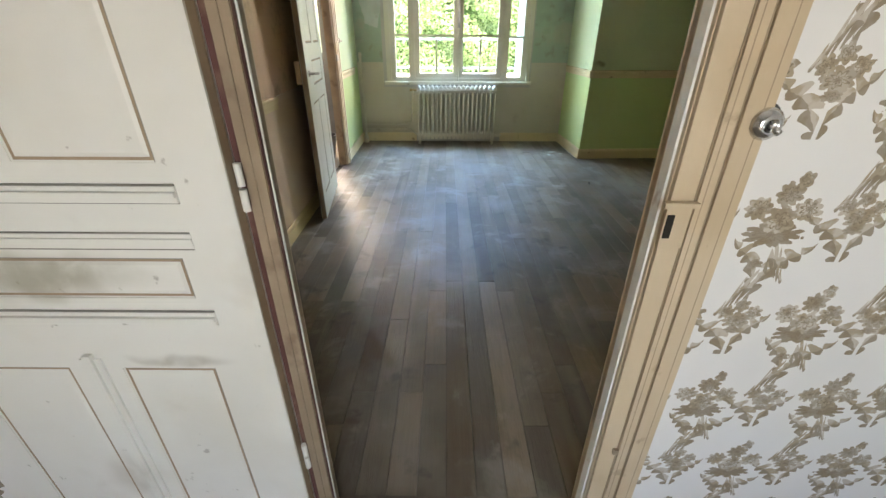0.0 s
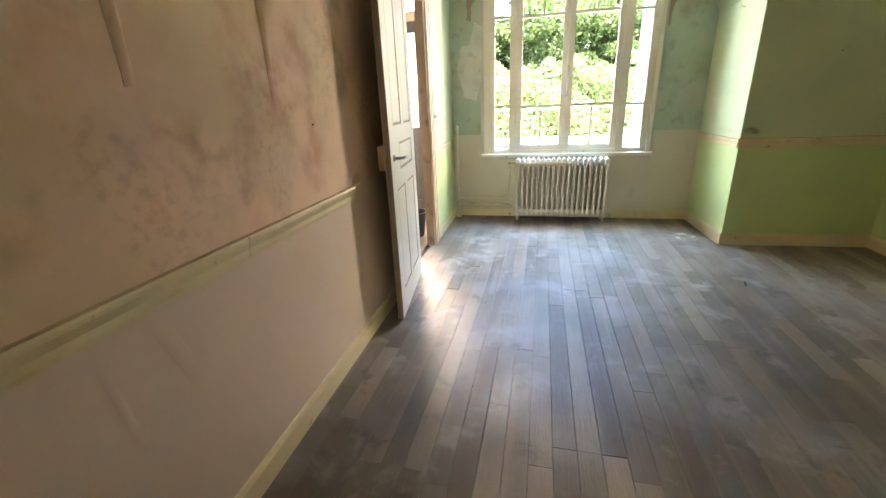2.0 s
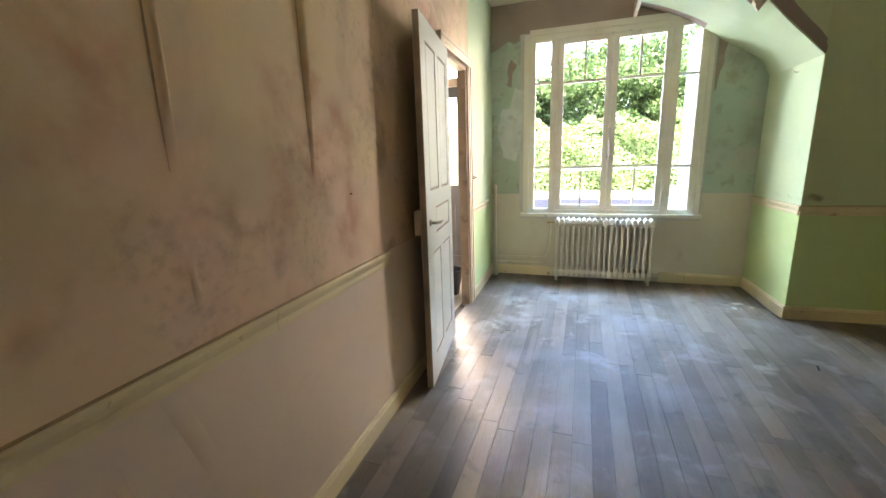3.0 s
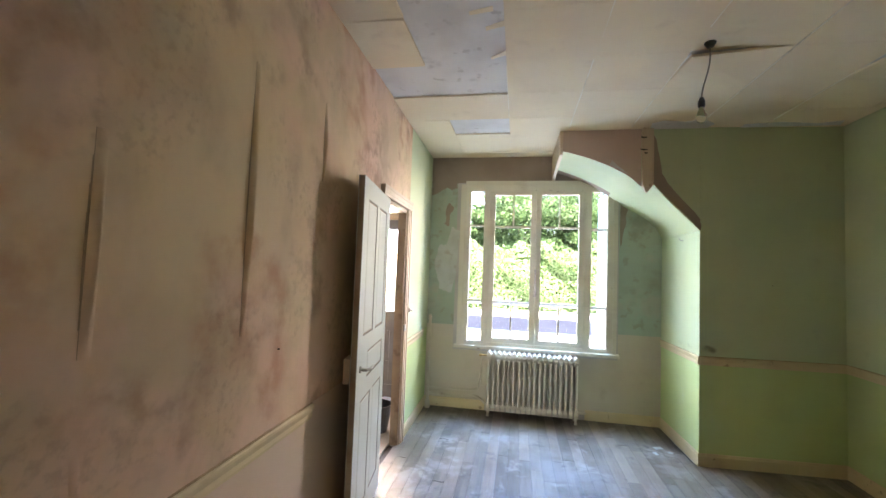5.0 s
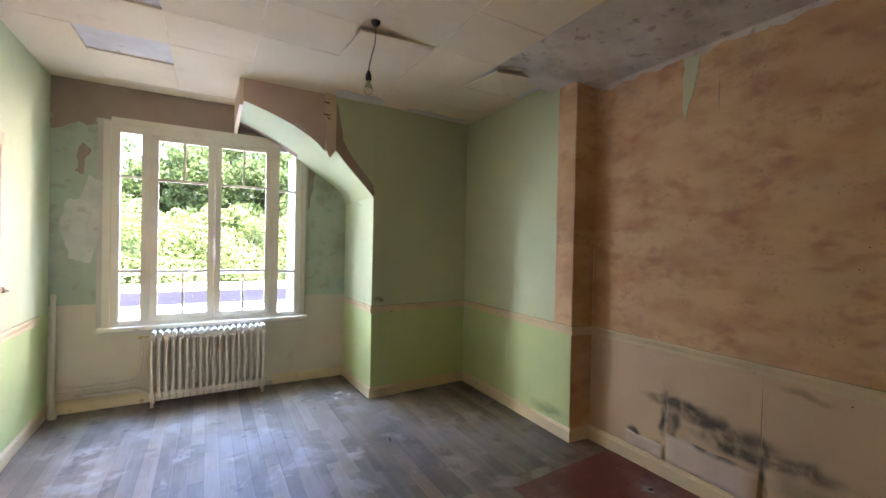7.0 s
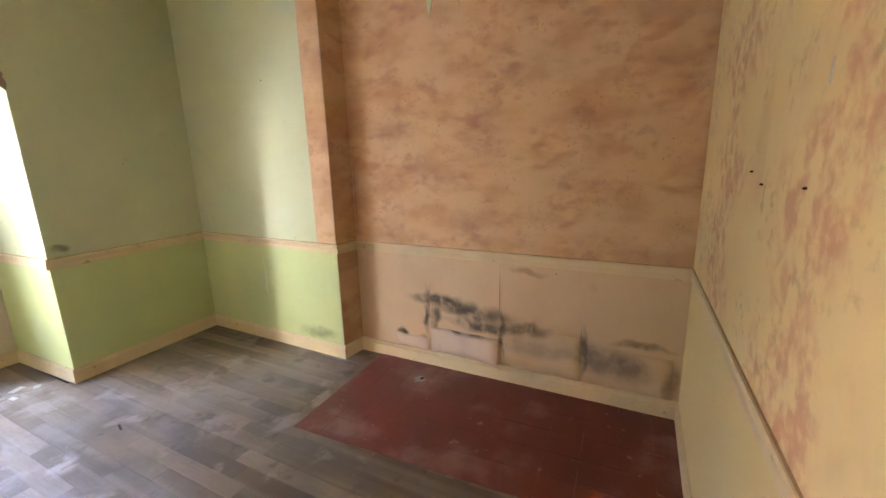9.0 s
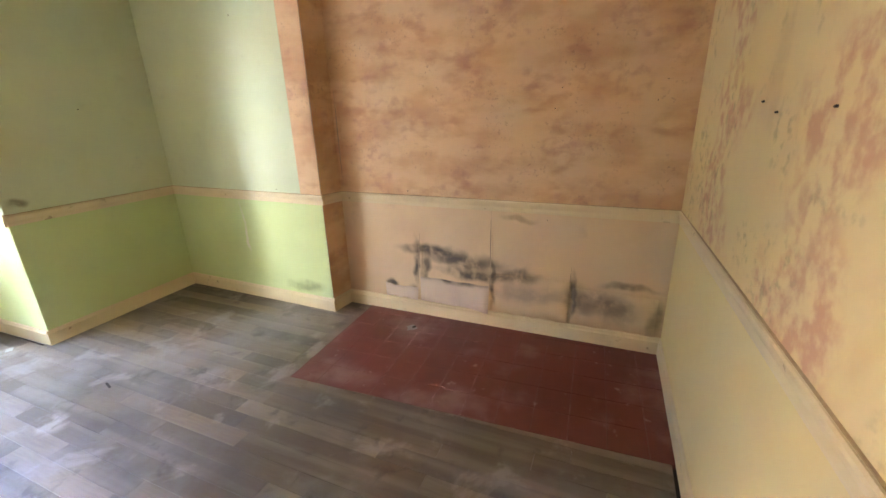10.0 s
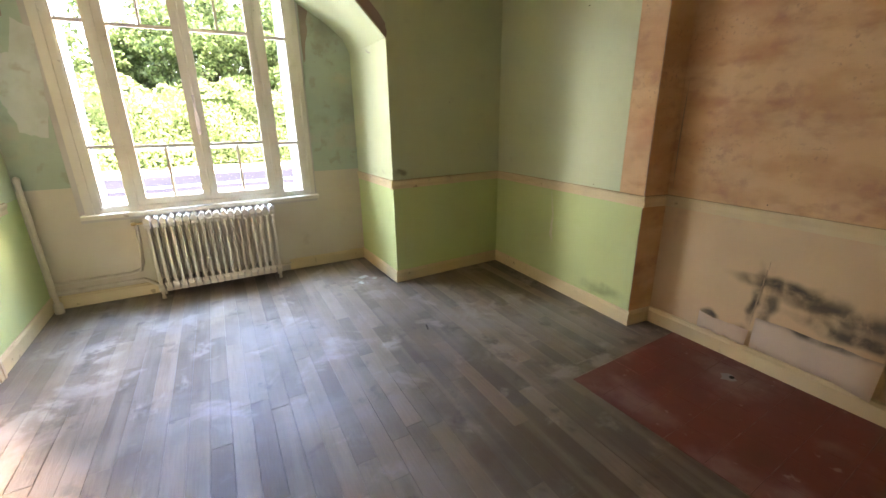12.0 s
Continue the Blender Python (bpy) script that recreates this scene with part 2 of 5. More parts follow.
def leafage(name, tones):
    m, nt, bsdf = material(name)
    geo = nt.nodes.new("ShaderNodeNewGeometry")
    ramp = nt.nodes.new("ShaderNodeValToRGB")
    ramp.color_ramp.elements[0].color = (*tones[0], 1)
    ramp.color_ramp.elements[1].color = (*tones[1], 1)
    nt.links.new(geo.outputs["Random Per Island"], ramp.inputs["Fac"])
    nt.links.new(ramp.outputs["Color"], bsdf.inputs["Base Color"])
    bsdf.inputs["Roughness"].default_value = 0.5
    lit = nt.nodes.new("ShaderNodeBsdfTranslucent")
    mix = nt.nodes.new("ShaderNodeMixShader")
    mix.inputs[0].default_value = 0.35
    nt.links.new(ramp.outputs["Color"], lit.inputs["Color"])
    nt.links.new(bsdf.outputs[0], mix.inputs[1])
    nt.links.new(lit.outputs[0], mix.inputs[2])
    nt.links.new(mix.outputs[0], nt.nodes["Material Output"].inputs["Surface"])
    return m


M = {}
M["plaster"] = surface("plaster", (0.55, 0.52, 0.47), [((0.4, 0.37, 0.33), 2.5, 0.4, 0.75, 0.6)], 0.9)
M["left_upper"] = surface("pink_beige_paper", (0.68, 0.53, 0.33), [((0.72, 0.47, 0.37), 0.9, 0.42, 0.61, 0.7), ((0.50, 0.41, 0.25), 1.7, 0.46, 0.64, 0.6),
                          ((0.46, 0.22, 0.13), 5.0, 0.40, 0.68, 0.7, (1, 1, 1), 1.5), ((0.30, 0.19, 0.12), 8.0, 0.42, 0.70, 0.6, (1, 1, 1), 1.9), ((0.24, 0.15, 0.11), 30.0, 0.46, 0.72, 0.28, (1, 1, 1), 2.4),
                          ((0.34, 0.23, 0.15), 3.5, 0.50, 0.74, 0.4, (1, 1, 0.6))], 0.85, (9, 0.25, 0.006))
M["left_lower"] = surface("dusty_pink_paper", (0.67, 0.53, 0.42), [((0.54, 0.42, 0.30), 1.6, 0.4, 0.75, 0.4), ((0.5, 0.38, 0.3), 8.0, 0.6, 0.8, 0.25)], 0.85, (9, 0.2, 0.005))
GREEN_UP = [((0.40, 0.50, 0.31), 1.4, 0.4, 0.75, 0.4), ((0.62, 0.66, 0.52), 2.6, 0.55, 0.8, 0.25), ((0.30, 0.36, 0.22), 7.0, 0.62, 0.8, 0.2)]
M["green_upper"] = stained("pale_green_paper", (0.54, 0.61, 0.38), GREEN_UP, [(1.80, 0.965, 0.09, 0.04, (0.16, 0.15, 0.09), 0.9)], 0.75, (60, 0.15, 0.002), "x")
M["green_lower"] = stained("leaf_green_paper", (0.53, 0.64, 0.29), [((0.40, 0.52, 0.24), 1.8, 0.4, 0.75, 0.4), ((0.6, 0.66, 0.45), 4.0, 0.6, 0.8, 0.3)],
                           [(3.45, 0.17, 0.26, 0.07, (0.12, 0.15, 0.08), 0.6), (4.02, 0.58, 0.022, 0.3, (0.66, 0.66, 0.48), 1.0)], 0.75, (60, 0.15, 0.002))
M["aqua"] = surface("blue_green_paper", (0.42, 0.52, 0.41), [((0.33, 0.38, 0.27), 1.6, 0.40, 0.70, 0.6), ((0.52, 0.48, 0.37), 4.0, 0.54, 0.68, 0.5), ((0.24, 0.21, 0.15), 2.6, 0.56, 0.74, 0.5), ((0.30, 0.24, 0.16), 9.0, 0.56, 0.70, 0.4)], 0.8, (50, 0.2, 0.002))
M["window_lower"] = surface("cream_wall_paint", (0.62, 0.57, 0.45), [((0.50, 0.42, 0.30), 1.7, 0.42, 0.75, 0.5), ((0.35, 0.27, 0.18), 5.0, 0.62, 0.8, 0.3)], 0.8, (40, 0.2, 0.003))
M["brown_band"] = surface("brown_bare_plaster", (0.34, 0.27, 0.21), [((0.24, 0.18, 0.14), 2.0, 0.4, 0.7, 0.5), ((0.45, 0.38, 0.32), 6.0, 0.55, 0.75, 0.3)], 0.9)
M["bare_plaster"] = surface("bare_grey_plaster", (0.60, 0.63, 0.58), [((0.46, 0.49, 0.42), 5.0, 0.42, 0.7, 0.7), ((0.4, 0.33, 0.24), 9.0, 0.56, 0.7, 0.5)], 0.9)
STREAK = (1, 1, 2.0)
ORANGE = [((0.70, 0.48, 0.27), 1.8, 0.40, 0.64, 0.6, STREAK), ((0.50, 0.26, 0.13), 3.0, 0.40, 0.66, 0.55, STREAK), ((0.40, 0.18, 0.10), 7.0, 0.44, 0.70, 0.5, STREAK, 2.2),
          ((0.40, 0.19, 0.14), 14.0, 0.44, 0.70, 0.45, (1, 1, 1.3), 3.2), ((0.24, 0.12, 0.09), 50.0, 0.56, 0.72, 0.4, (1, 1, 1), 3.6)]
M["orange"] = surface("orange_mottled_paper", (0.68, 0.45, 0.25), ORANGE, 0.85, (14, 0.2, 0.004))
BLACK = (0.085, 0.075, 0.062)
M["recess_lower"] = stained("damp_peach_paper", (0.69, 0.52, 0.32), [((0.56, 0.39, 0.25), 1.8, 0.42, 0.7, 0.45), ((0.42, 0.3, 0.22), 6.0, 0.6, 0.78, 0.3)],
                            [(2.45, 0.505, 0.34, 0.07, BLACK, 1.0), (2.20, 0.45, 0.38, 0.08, BLACK, 0.95), (2.10, 0.365, 0.42, 0.055, BLACK, 0.95), (1.82, 0.40, 0.20, 0.055, BLACK, 0.9), (2.57, 0.42, 0.04, 0.24, BLACK, 1.0), (2.50, 0.37, 0.05, 0.16, BLACK, 0.9),
                             (2.785, 0.215, 0.07, 0.035, BLACK, 1.0), (2.62, 0.19, 0.06, 0.05, BLACK, 0.8), (2.00, 0.33, 0.025, 0.20, BLACK, 1.0), (1.475, 0.30, 0.03, 0.22, BLACK, 0.9), (1.37, 0.28, 0.24, 0.13, BLACK, 0.7), (1.20, 0.24, 0.16, 0.13, BLACK, 0.65),
                             (0.99, 0.22, 0.06, 0.16, BLACK, 0.6), (1.15, 0.40, 0.22, 0.035, (0.16, 0.12, 0.08), 0.8), (1.75, 0.28, 0.40, 0.10, (0.2, 0.17, 0.14), 0.5), (1.85, 0.79, 0.16, 0.03, (0.3, 0.2, 0.12), 0.6)])
M["torn_backing"] = stained("torn_paper_backing", (0.66, 0.54, 0.42), [((0.55, 0.45, 0.38), 6.0, 0.45, 0.7, 0.5)],
                            [(2.30, 0.31, 0.40, 0.05, BLACK, 0.9)])
M["yellow_upper"] = surface("yellow_floral_paper", (0.74, 0.59, 0.30), [((0.64, 0.46, 0.2), 1.4, 0.42, 0.7, 0.4), ((0.62, 0.38, 0.25), 1.6, 0.46, 0.66, 0.4),
                            ((0.55, 0.25, 0.17), 18.0, 0.38, 0.66, 0.7, (1, 1, 1), 2.3), ((0.30, 0.25, 0.14), 26.0, 0.50, 0.68, 0.5, (1, 1, 1), 3.1), ((0.40, 0.27, 0.13), 7.0, 0.50, 0.76, 0.35, (1, 1, 0.6), 1.8)], 0.85, (14, 0.2, 0.004))
M["yellow_lower"] = surface("plain_yellow_paper", (0.72, 0.60, 0.30), [((0.58, 0.46, 0.22), 1.6, 0.42, 0.75, 0.4)], 0.8, (40, 0.15, 0.003))
M["cream_trim"] = surface("cream_painted_wood", (0.69, 0.58, 0.35), [((0.52, 0.43, 0.27), 3.0, 0.45, 0.75, 0.5), ((0.25, 0.17, 0.1), 14.0, 0.66, 0.74, 0.6)], 0.55, (50, 0.2, 0.002))
M["rail_top"] = surface("ochre_dirty_wood", (0.42, 0.30, 0.16), [((0.28, 0.19, 0.1), 8.0, 0.45, 0.7, 0.5)], 0.6, (50, 0.2, 0.002))
M["window_paint"] = surface("aged_ivory_paint", (0.70, 0.66, 0.54), [((0.52, 0.46, 0.34), 4.0, 0.48, 0.75, 0.45), ((0.2, 0.16, 0.1), 18.0, 0.67, 0.75, 0.6)], 0.45, (60, 0.2, 0.002))
M["white_door"] = stained("white_door_paint", (0.79, 0.78, 0.74), [((0.62, 0.59, 0.52), 2.2, 0.42, 0.75, 0.5), ((0.5, 0.46, 0.38), 5.0, 0.6, 0.8, 0.35), ((0.22, 0.19, 0.15), 26.0, 0.68, 0.74, 0.5)],
                          [(-0.48, 0.825, 0.20, 0.06, (0.30, 0.28, 0.2), 0.75), (-0.60, 1.30, 0.3, 0.28, (0.5, 0.47, 0.38), 0.5), (-0.30, 0.62, 0.12, 0.02, (0.3, 0.27, 0.22), 0.6), (-0.52, 0.25, 0.1, 0.12, (0.4, 0.36, 0.3), 0.5)], 0.4, (30, 0.12, 0.002), "x")
M["grey_door"] = surface("pale_grey_green_paint", (0.54, 0.57, 0.52), [((0.46, 0.47, 0.41), 2.5, 0.45, 0.8, 0.4)], 0.33, (30, 0.1, 0.002))
M["groove"] = surface("dark_groove_paint", (0.25, 0.24, 0.21), [((0.14, 0.13, 0.11), 6.0, 0.4, 0.7, 0.5)], 0.7, None)
M["door_edge"] = surface("grimy_edge_and_shade", (0.36, 0.27, 0.18), [((0.2, 0.13, 0.08), 6.0, 0.45, 0.7, 0.6)], 0.6)
M["beige_frame"] = surface("beige_frame_paint", (0.62, 0.50, 0.35), [((0.48, 0.36, 0.22), 4.0, 0.45, 0.72, 0.5), ((0.3, 0.2, 0.12), 14.0, 0.66, 0.74, 0.5)], 0.5, (50, 0.25, 0.002))
M["brown_frame"] = surface("brown_worn_frame", (0.29, 0.22, 0.15), [((0.4, 0.31, 0.22), 5.0, 0.45, 0.7, 0.6), ((0.13, 0.08, 0.05), 9.0, 0.55, 0.72, 0.6)], 0.6)
M["red_groove"] = surface("red_brown_groove", (0.10, 0.035, 0.03), [((0.2, 0.12, 0.08), 16.0, 0.5, 0.7, 0.6)], 0.7)
M["chipped_white"] = surface("chipped_white_paint", (0.78, 0.77, 0.73), [((0.38, 0.25, 0.16), 14.0, 0.62, 0.70, 0.8, (1, 1, 0.5))], 0.6, (60, 0.4, 0.003))
M["ceiling_plaster"] = surface("grey_white_ceiling_plaster", (0.74, 0.73, 0.71), [((0.48, 0.45, 0.41), 2.0, 0.42, 0.72, 0.5), ((0.14, 0.12, 0.1), 3.2, 0.60, 0.74, 0.6), ((0.3, 0.26, 0.22), 11.0, 0.6, 0.72, 0.4)], 0.9, (12, 0.4, 0.006))
M["damp_plaster"] = surface("damp_stained_plaster", (0.72, 0.67, 0.58), [((0.50, 0.44, 0.35), 2.6, 0.42, 0.62, 0.6), ((0.20, 0.16, 0.11), 3.0, 0.56, 0.76, 0.6), ((0.62, 0.60, 0.57), 6.0, 0.52, 0.66, 0.5), ((0.2, 0.16, 0.13), 15.0, 0.58, 0.70, 0.5)], 0.95, (14, 0.6, 0.008))
M["tile_board"] = surface("cream_fibre_tile", (0.82, 0.71, 0.51), [((0.70, 0.59, 0.42), 1.6, 0.4, 0.75, 0.5), ((0.42, 0.32, 0.2), 5.0, 0.6, 0.8, 0.25)], 0.85, (120, 0.15, 0.002))
M["joint_strip"] = surface("pale_joint_filler", (0.86, 0.81, 0.68), [((0.6, 0.5, 0.36), 7.0, 0.5, 0.7, 0.6)], 0.8, None)
M["radiator_paint"] = surface("cream_radiator_enamel", (0.70, 0.66, 0.55), [((0.56, 0.5, 0.38), 5.0, 0.48, 0.75, 0.4)], 0.4, None)
M["pipe_paint"] = surface("cream_pipe_paint", (0.63, 0.58, 0.46), [((0.42, 0.34, 0.24), 7.0, 0.5, 0.75, 0.5)], 0.45, None)
M["steel"] = surface("dull_steel", (0.42, 0.41, 0.38), [((0.2, 0.18, 0.15), 14.0, 0.5, 0.75, 0.5)], 0.35, None, 1.0)
M["chrome"] = surface("worn_chrome", (0.62, 0.62, 0.62), [((0.35, 0.34, 0.32), 30.0, 0.5, 0.75, 0.4)], 0.2, None, 1.0)
M["black"] = surface("black_bakelite", (0.03, 0.026, 0.022), [((0.06, 0.05, 0.04), 20.0, 0.5, 0.7, 0.4)], 0.4, None)
M["dark_hole"] = surface("near_black_fill", (0.02, 0.016, 0.012), [], 0.9, None)
M["brass"] = surface("aged_brass", (0.5, 0.38, 0.18), [((0.2, 0.14, 0.07), 18.0, 0.5, 0.7, 0.5)], 0.35, None, 1.0)
M["porcelain"] = surface("cream_bakelite", (0.62, 0.52, 0.40), [], 0.35, None)
M["cord"] = surface("twisted_grey_cord", (0.28, 0.25, 0.2), [], 0.8, None)
M["bulb"] = glass("clear_bulb_glass", (0.97, 0.95, 0.9))
M["bulb"].node_tree.nodes["Principled BSDF"].inputs["IOR"].default_value = 1.25
M["pane"] = glass("window_glass")
M["frosted"] = glass("frosted_glass", (0.96, 0.98, 1.0), 0.45)
M["planks"] = wood_boards("oak_floor_boards", [(0.100, 0.069, 0.041), (0.19, 0.145, 0.096), (0.122, 0.092, 0.063), (0.265, 0.203, 0.138), (0.108, 0.088, 0.067), (0.30, 0.240, 0.170), (0.147, 0.119, 0.089), (0.22, 0.174, 0.124)], 0.36)
M["subfloor"] = surface("dark_subfloor", (0.03, 0.024, 0.02), [], 0.9, None)
M["red_tile"] = surface("oxblood_floor_tile", (0.16, 0.032, 0.020), [((0.09, 0.018, 0.012), 2.0, 0.4, 0.7, 0.5), ((0.30, 0.19, 0.17), 2.6, 0.50, 0.72, 0.6), ((0.4, 0.3, 0.27), 15.0, 0.64, 0.74, 0.45)], 0.42, (30, 0.12, 0.002))
M["joint"] = surface("tile_joint", (0.13, 0.045, 0.035), [((0.3, 0.2, 0.18), 9.0, 0.52, 0.66, 0.5)], 0.8, None)
M["hall_paper"] = floral("brown_floral_paper", (0.80, 0.79, 0.78), (0.40, 0.33, 0.235), (0.22, 0.17, 0.11))
M["hall_tile"] = surface("grey_cement_tile", (0.30, 0.29, 0.28), [((0.2, 0.19, 0.18), 3.0, 0.4, 0.7, 0.5)], 0.5)
M["entrance_wall"] = surface("pale_grey_wall_paint", (0.55, 0.56, 0.54), [((0.45, 0.44, 0.41), 2.0, 0.42, 0.75, 0.4)], 0.8)
M["dark_door"] = surface("grey_blue_door_paint", (0.20, 0.21, 0.22), [((0.12, 0.12, 0.12), 4.0, 0.45, 0.7, 0.5)], 0.45)
M["iron"] = surface("white_painted_iron", (0.66, 0.67, 0.67), [((0.4, 0.36, 0.3), 15.0, 0.6, 0.74, 0.5)], 0.5, None)
M["bucket"] = surface("dark_blue_plastic", (0.015, 0.02, 0.03), [((0.03, 0.04, 0.05), 8.0, 0.4, 0.7, 0.5)], 0.45, None)
M["shutter"] = surface("pale_blue_shutter_paint", (0.34, 0.49, 0.57), [((0.5, 0.56, 0.6), 5.0, 0.5, 0.75, 0.4)], 0.5, None)
M["render"] = surface("rough_cement_render", (0.5, 0.47, 0.42), [((0.38, 0.35, 0.3), 3.0, 0.4, 0.7, 0.5)], 0.9)
M["roof"] = surface("slate_roof", (0.12, 0.12, 0.13), [((0.08, 0.08, 0.09), 6.0, 0.4, 0.7, 0.5)], 0.6)
M["ground"] = surface("pale_gravel_ground", (0.56, 0.54, 0.50), [((0.48, 0.46, 0.42), 0.8, 0.4, 0.7, 0.5), ((0.16, 0.2, 0.08), 0.3, 0.55, 0.7, 0.6)], 0.95, (30, 0.4, 0.02))
# The road's shade is put into this dark blue-grey.
M["asphalt"] = surface("blue_shade_asphalt", (0.030, 0.034, 0.048), [((0.04, 0.045, 0.06), 0.7, 0.4, 0.7, 0.5)], 0.95, (60, 0.3, 0.01), spec=0.05)
M["kerb"] = surface("pale_kerb_stone", (0.5, 0.49, 0.46), [((0.38, 0.36, 0.33), 4.0, 0.4, 0.7, 0.5)], 0.9)
M["leaf_light"] = leafage("hedge_leaf", ((0.17, 0.27, 0.09), (0.33, 0.42, 0.21)))
M["leaf_dark"] = leafage("tree_leaf", ((0.05, 0.10, 0.035), (0.15, 0.24, 0.085)))
M["hedge_core"] = surface("hedge_core_green", (0.05, 0.09, 0.025), [((0.08, 0.13, 0.04), 3.0, 0.4, 0.7, 0.5)], 0.9, None)
M["bark"] = surface("grey_bark", (0.12, 0.095, 0.07), [((0.06, 0.05, 0.04), 5.0, 0.4, 0.7, 0.6, (1, 1, 0.3))], 0.9)
M["bin"] = surface("grey_plastic_bin", (0.09, 0.10, 0.12), [], 0.5, None)


# ---- building helpers ----
def box(bm, x0, x1, y0, y1, z0, z1, mi=0):
    v = [bm.verts.new((x, y, z)) for z in (z0, z1) for y in (y0, y1) for x in (x0, x1)]
    for f in ((0, 2, 3, 1), (4, 5, 7, 6), (0, 1, 5, 4), (2, 6, 7, 3), (0, 4, 6, 2), (1, 3, 7, 5)):
        bm.faces.new([v[i] for i in f]).material_index = mi
    return v


def softened(bm, width=0.003, segments=2):
    edges = [e for e in bm.edges if len(e.link_faces) == 2 and e.calc_face_angle(0) > 0.6]
    bmesh.ops.bevel(bm, geom=edges, offset=width, segments=segments, affect="EDGES", profile=0.6)


def prism(bm, outline, y0, y1, mi=0):
    """An outline of (x, z) drawn out from y0 to y1."""
    a = [bm.verts.new((x, y0, z)) for x, z in outline]
    b = [bm.verts.new((x, y1, z)) for x, z in outline]
    n = len(outline)
    bm.faces.new(a).material_index = mi
    bm.faces.new(b[::-1]).material_index = mi
    for i in range(n):
        bm.faces.new((a[i], b[i], b[(i + 1) % n], a[(i + 1) % n])).material_index = mi


def tube(bm, points, radius, sides=10, mi=0):
    """A round bar along points."""
    rings = []
    for i, p in enumerate(points):
        p = Vector(p)
        d = (Vector(points[min(i + 1, len(points) - 1)]) - Vector(points[max(i - 1, 0)])).normalized()
        side = d.cross(Vector((0, 0, 1)) if abs(d.z) < 0.9 else Vector((1, 0, 0))).normalized()
        up = side.cross(d)
        rad = radius[i] if isinstance(radius, (list, tuple)) else radius
        rings.append([bm.verts.new(p + rad * (math.cos(a) * side + math.sin(a) * up)) for a in (2 * math.pi * k / sides for k in range(sides))])
    for r, s in zip(rings, rings[1:]):
        for k in range(sides):
            bm.faces.new((r[k], r[(k + 1) % sides], s[(k + 1) % sides], s[k])).material_index = mi
    for r in (rings[0][::-1], rings[-1]):
        bm.faces.new(r).material_index = mi


def lathe(bm, profile, centre=(0, 0, 0), axis="z", sides=20, mi=0):
    """A profile of (radius, along) turned round an axis."""
    rings = []
    for rad, h in profile:
        ring = []
        for k in range(sides):
            a = 2 * math.pi * k / sides
            c, s = rad * math.cos(a), rad * math.sin(a)
            off = {"z": (c, s, h), "y": (c, h, s), "x": (h, c, s)}[axis]
            ring.append(bm.verts.new(Vector(centre) + Vector(off)))
        rings.append(ring)
    for r, s in zip(rings, rings[1:]):
        for k in range(sides):
            bm.faces.new((r[k], r[(k + 1) % sides], s[(k + 1) % sides], s[k])).material_index = mi
    for r in (rings[0], rings[-1]):
        if (r[0].co - r[sides // 2].co).length > 1e-4:
            bm.faces.new(r).material_index = mi


def mesh_from(name, bm, materials):
    bmesh.ops.recalc_face_normals(bm, faces=bm.faces)
    me = bpy.data.meshes.new(name)
    bm.to_mesh(me)
    bm.free()
    for m in materials if isinstance(materials, (list, tuple)) else [materials]:
        me.materials.append(m)
    return me


def part(name, bm, materials, parent=None, label="", smooth=False):
    me = mesh_from(name, bm, materials)
    if smooth:
        for p in me.polygons:
            p.use_smooth = True
    ob = new(name, me)
    if parent:
        ob.parent = parent
    return tagged(ob, label)


def thing(name, label, category, group="", kind="", at=None):
    ob = new(name)
    if at is not None:
        ob.matrix_world = at
    return tagged(ob, label, category, group, kind)


def structure(name, bm, materials, label, category):
    return tagged(part(name, bm, materials), label, category, "", "structure")


def run(p, q, s0, s1, z0, z1, t0, t1, bm=None, mi=0):
    """A slab along the wall line p-q: from s0 to s1 along it (None: to its end), z0 to z1, and t0 to t1 out of it into the room."""
    own = bm is None
    bm = bmesh.new() if own else bm
    p, q = Vector((*p, 0)), Vector((*q, 0))
    d = (q - p)
    length = d.length
    d.normalize()
    n = Vector((d.y, -d.x, 0))
    s1 = length if s1 is None else s1
    v = [bm.verts.new(p + d * s + n * t + Vector((0, 0, z))) for z in (z0, z1) for t in (t0, t1) for s in (s0, s1)]
    for f in ((0, 2, 3, 1), (4, 5, 7, 6), (0, 1, 5, 4), (2, 6, 7, 3), (0, 4, 6, 2), (1, 3, 7, 5)):
        bm.faces.new([v[i] for i in f]).material_index = mi
    return bm


def moulding(p, q, s0, s1, profile, bm=None, wobble=0.0, tilt=(0.0, 0.0)):
    """A profile of (out, height) drawn along the wall line."""
    bm = bmesh.new() if bm is None else bm
    p, q = Vector((*p, 0)), Vector((*q, 0))
    d = q - p
    s1 = d.length if s1 is None else s1
    d.normalize()
    n = Vector((d.y, -d.x, 0))
    count = max(2, int((s1 - s0) / 0.12)) if wobble else 2
    rings = []
    for i in range(count):
        s = s0 + (s1 - s0) * i / (count - 1)
        dz = wobble * noise.noise(Vector((s * 2.3 + p.x, p.y, 0))) + tilt[0] + (tilt[1] - tilt[0]) * i / (count - 1)
        rings.append([bm.verts.new(p + d * s + n * o + Vector((0, 0, h + dz))) for o, h in profile])
    k = len(profile)
    for a, b in zip(rings, rings[1:]):
        for i in range(k):
            bm.faces.new((a[i], b[i], b[(i + 1) % k], a[(i + 1) % k]))
    bm.faces.new(rings[0])
    bm.faces.new(rings[-1][::-1])
    return bm


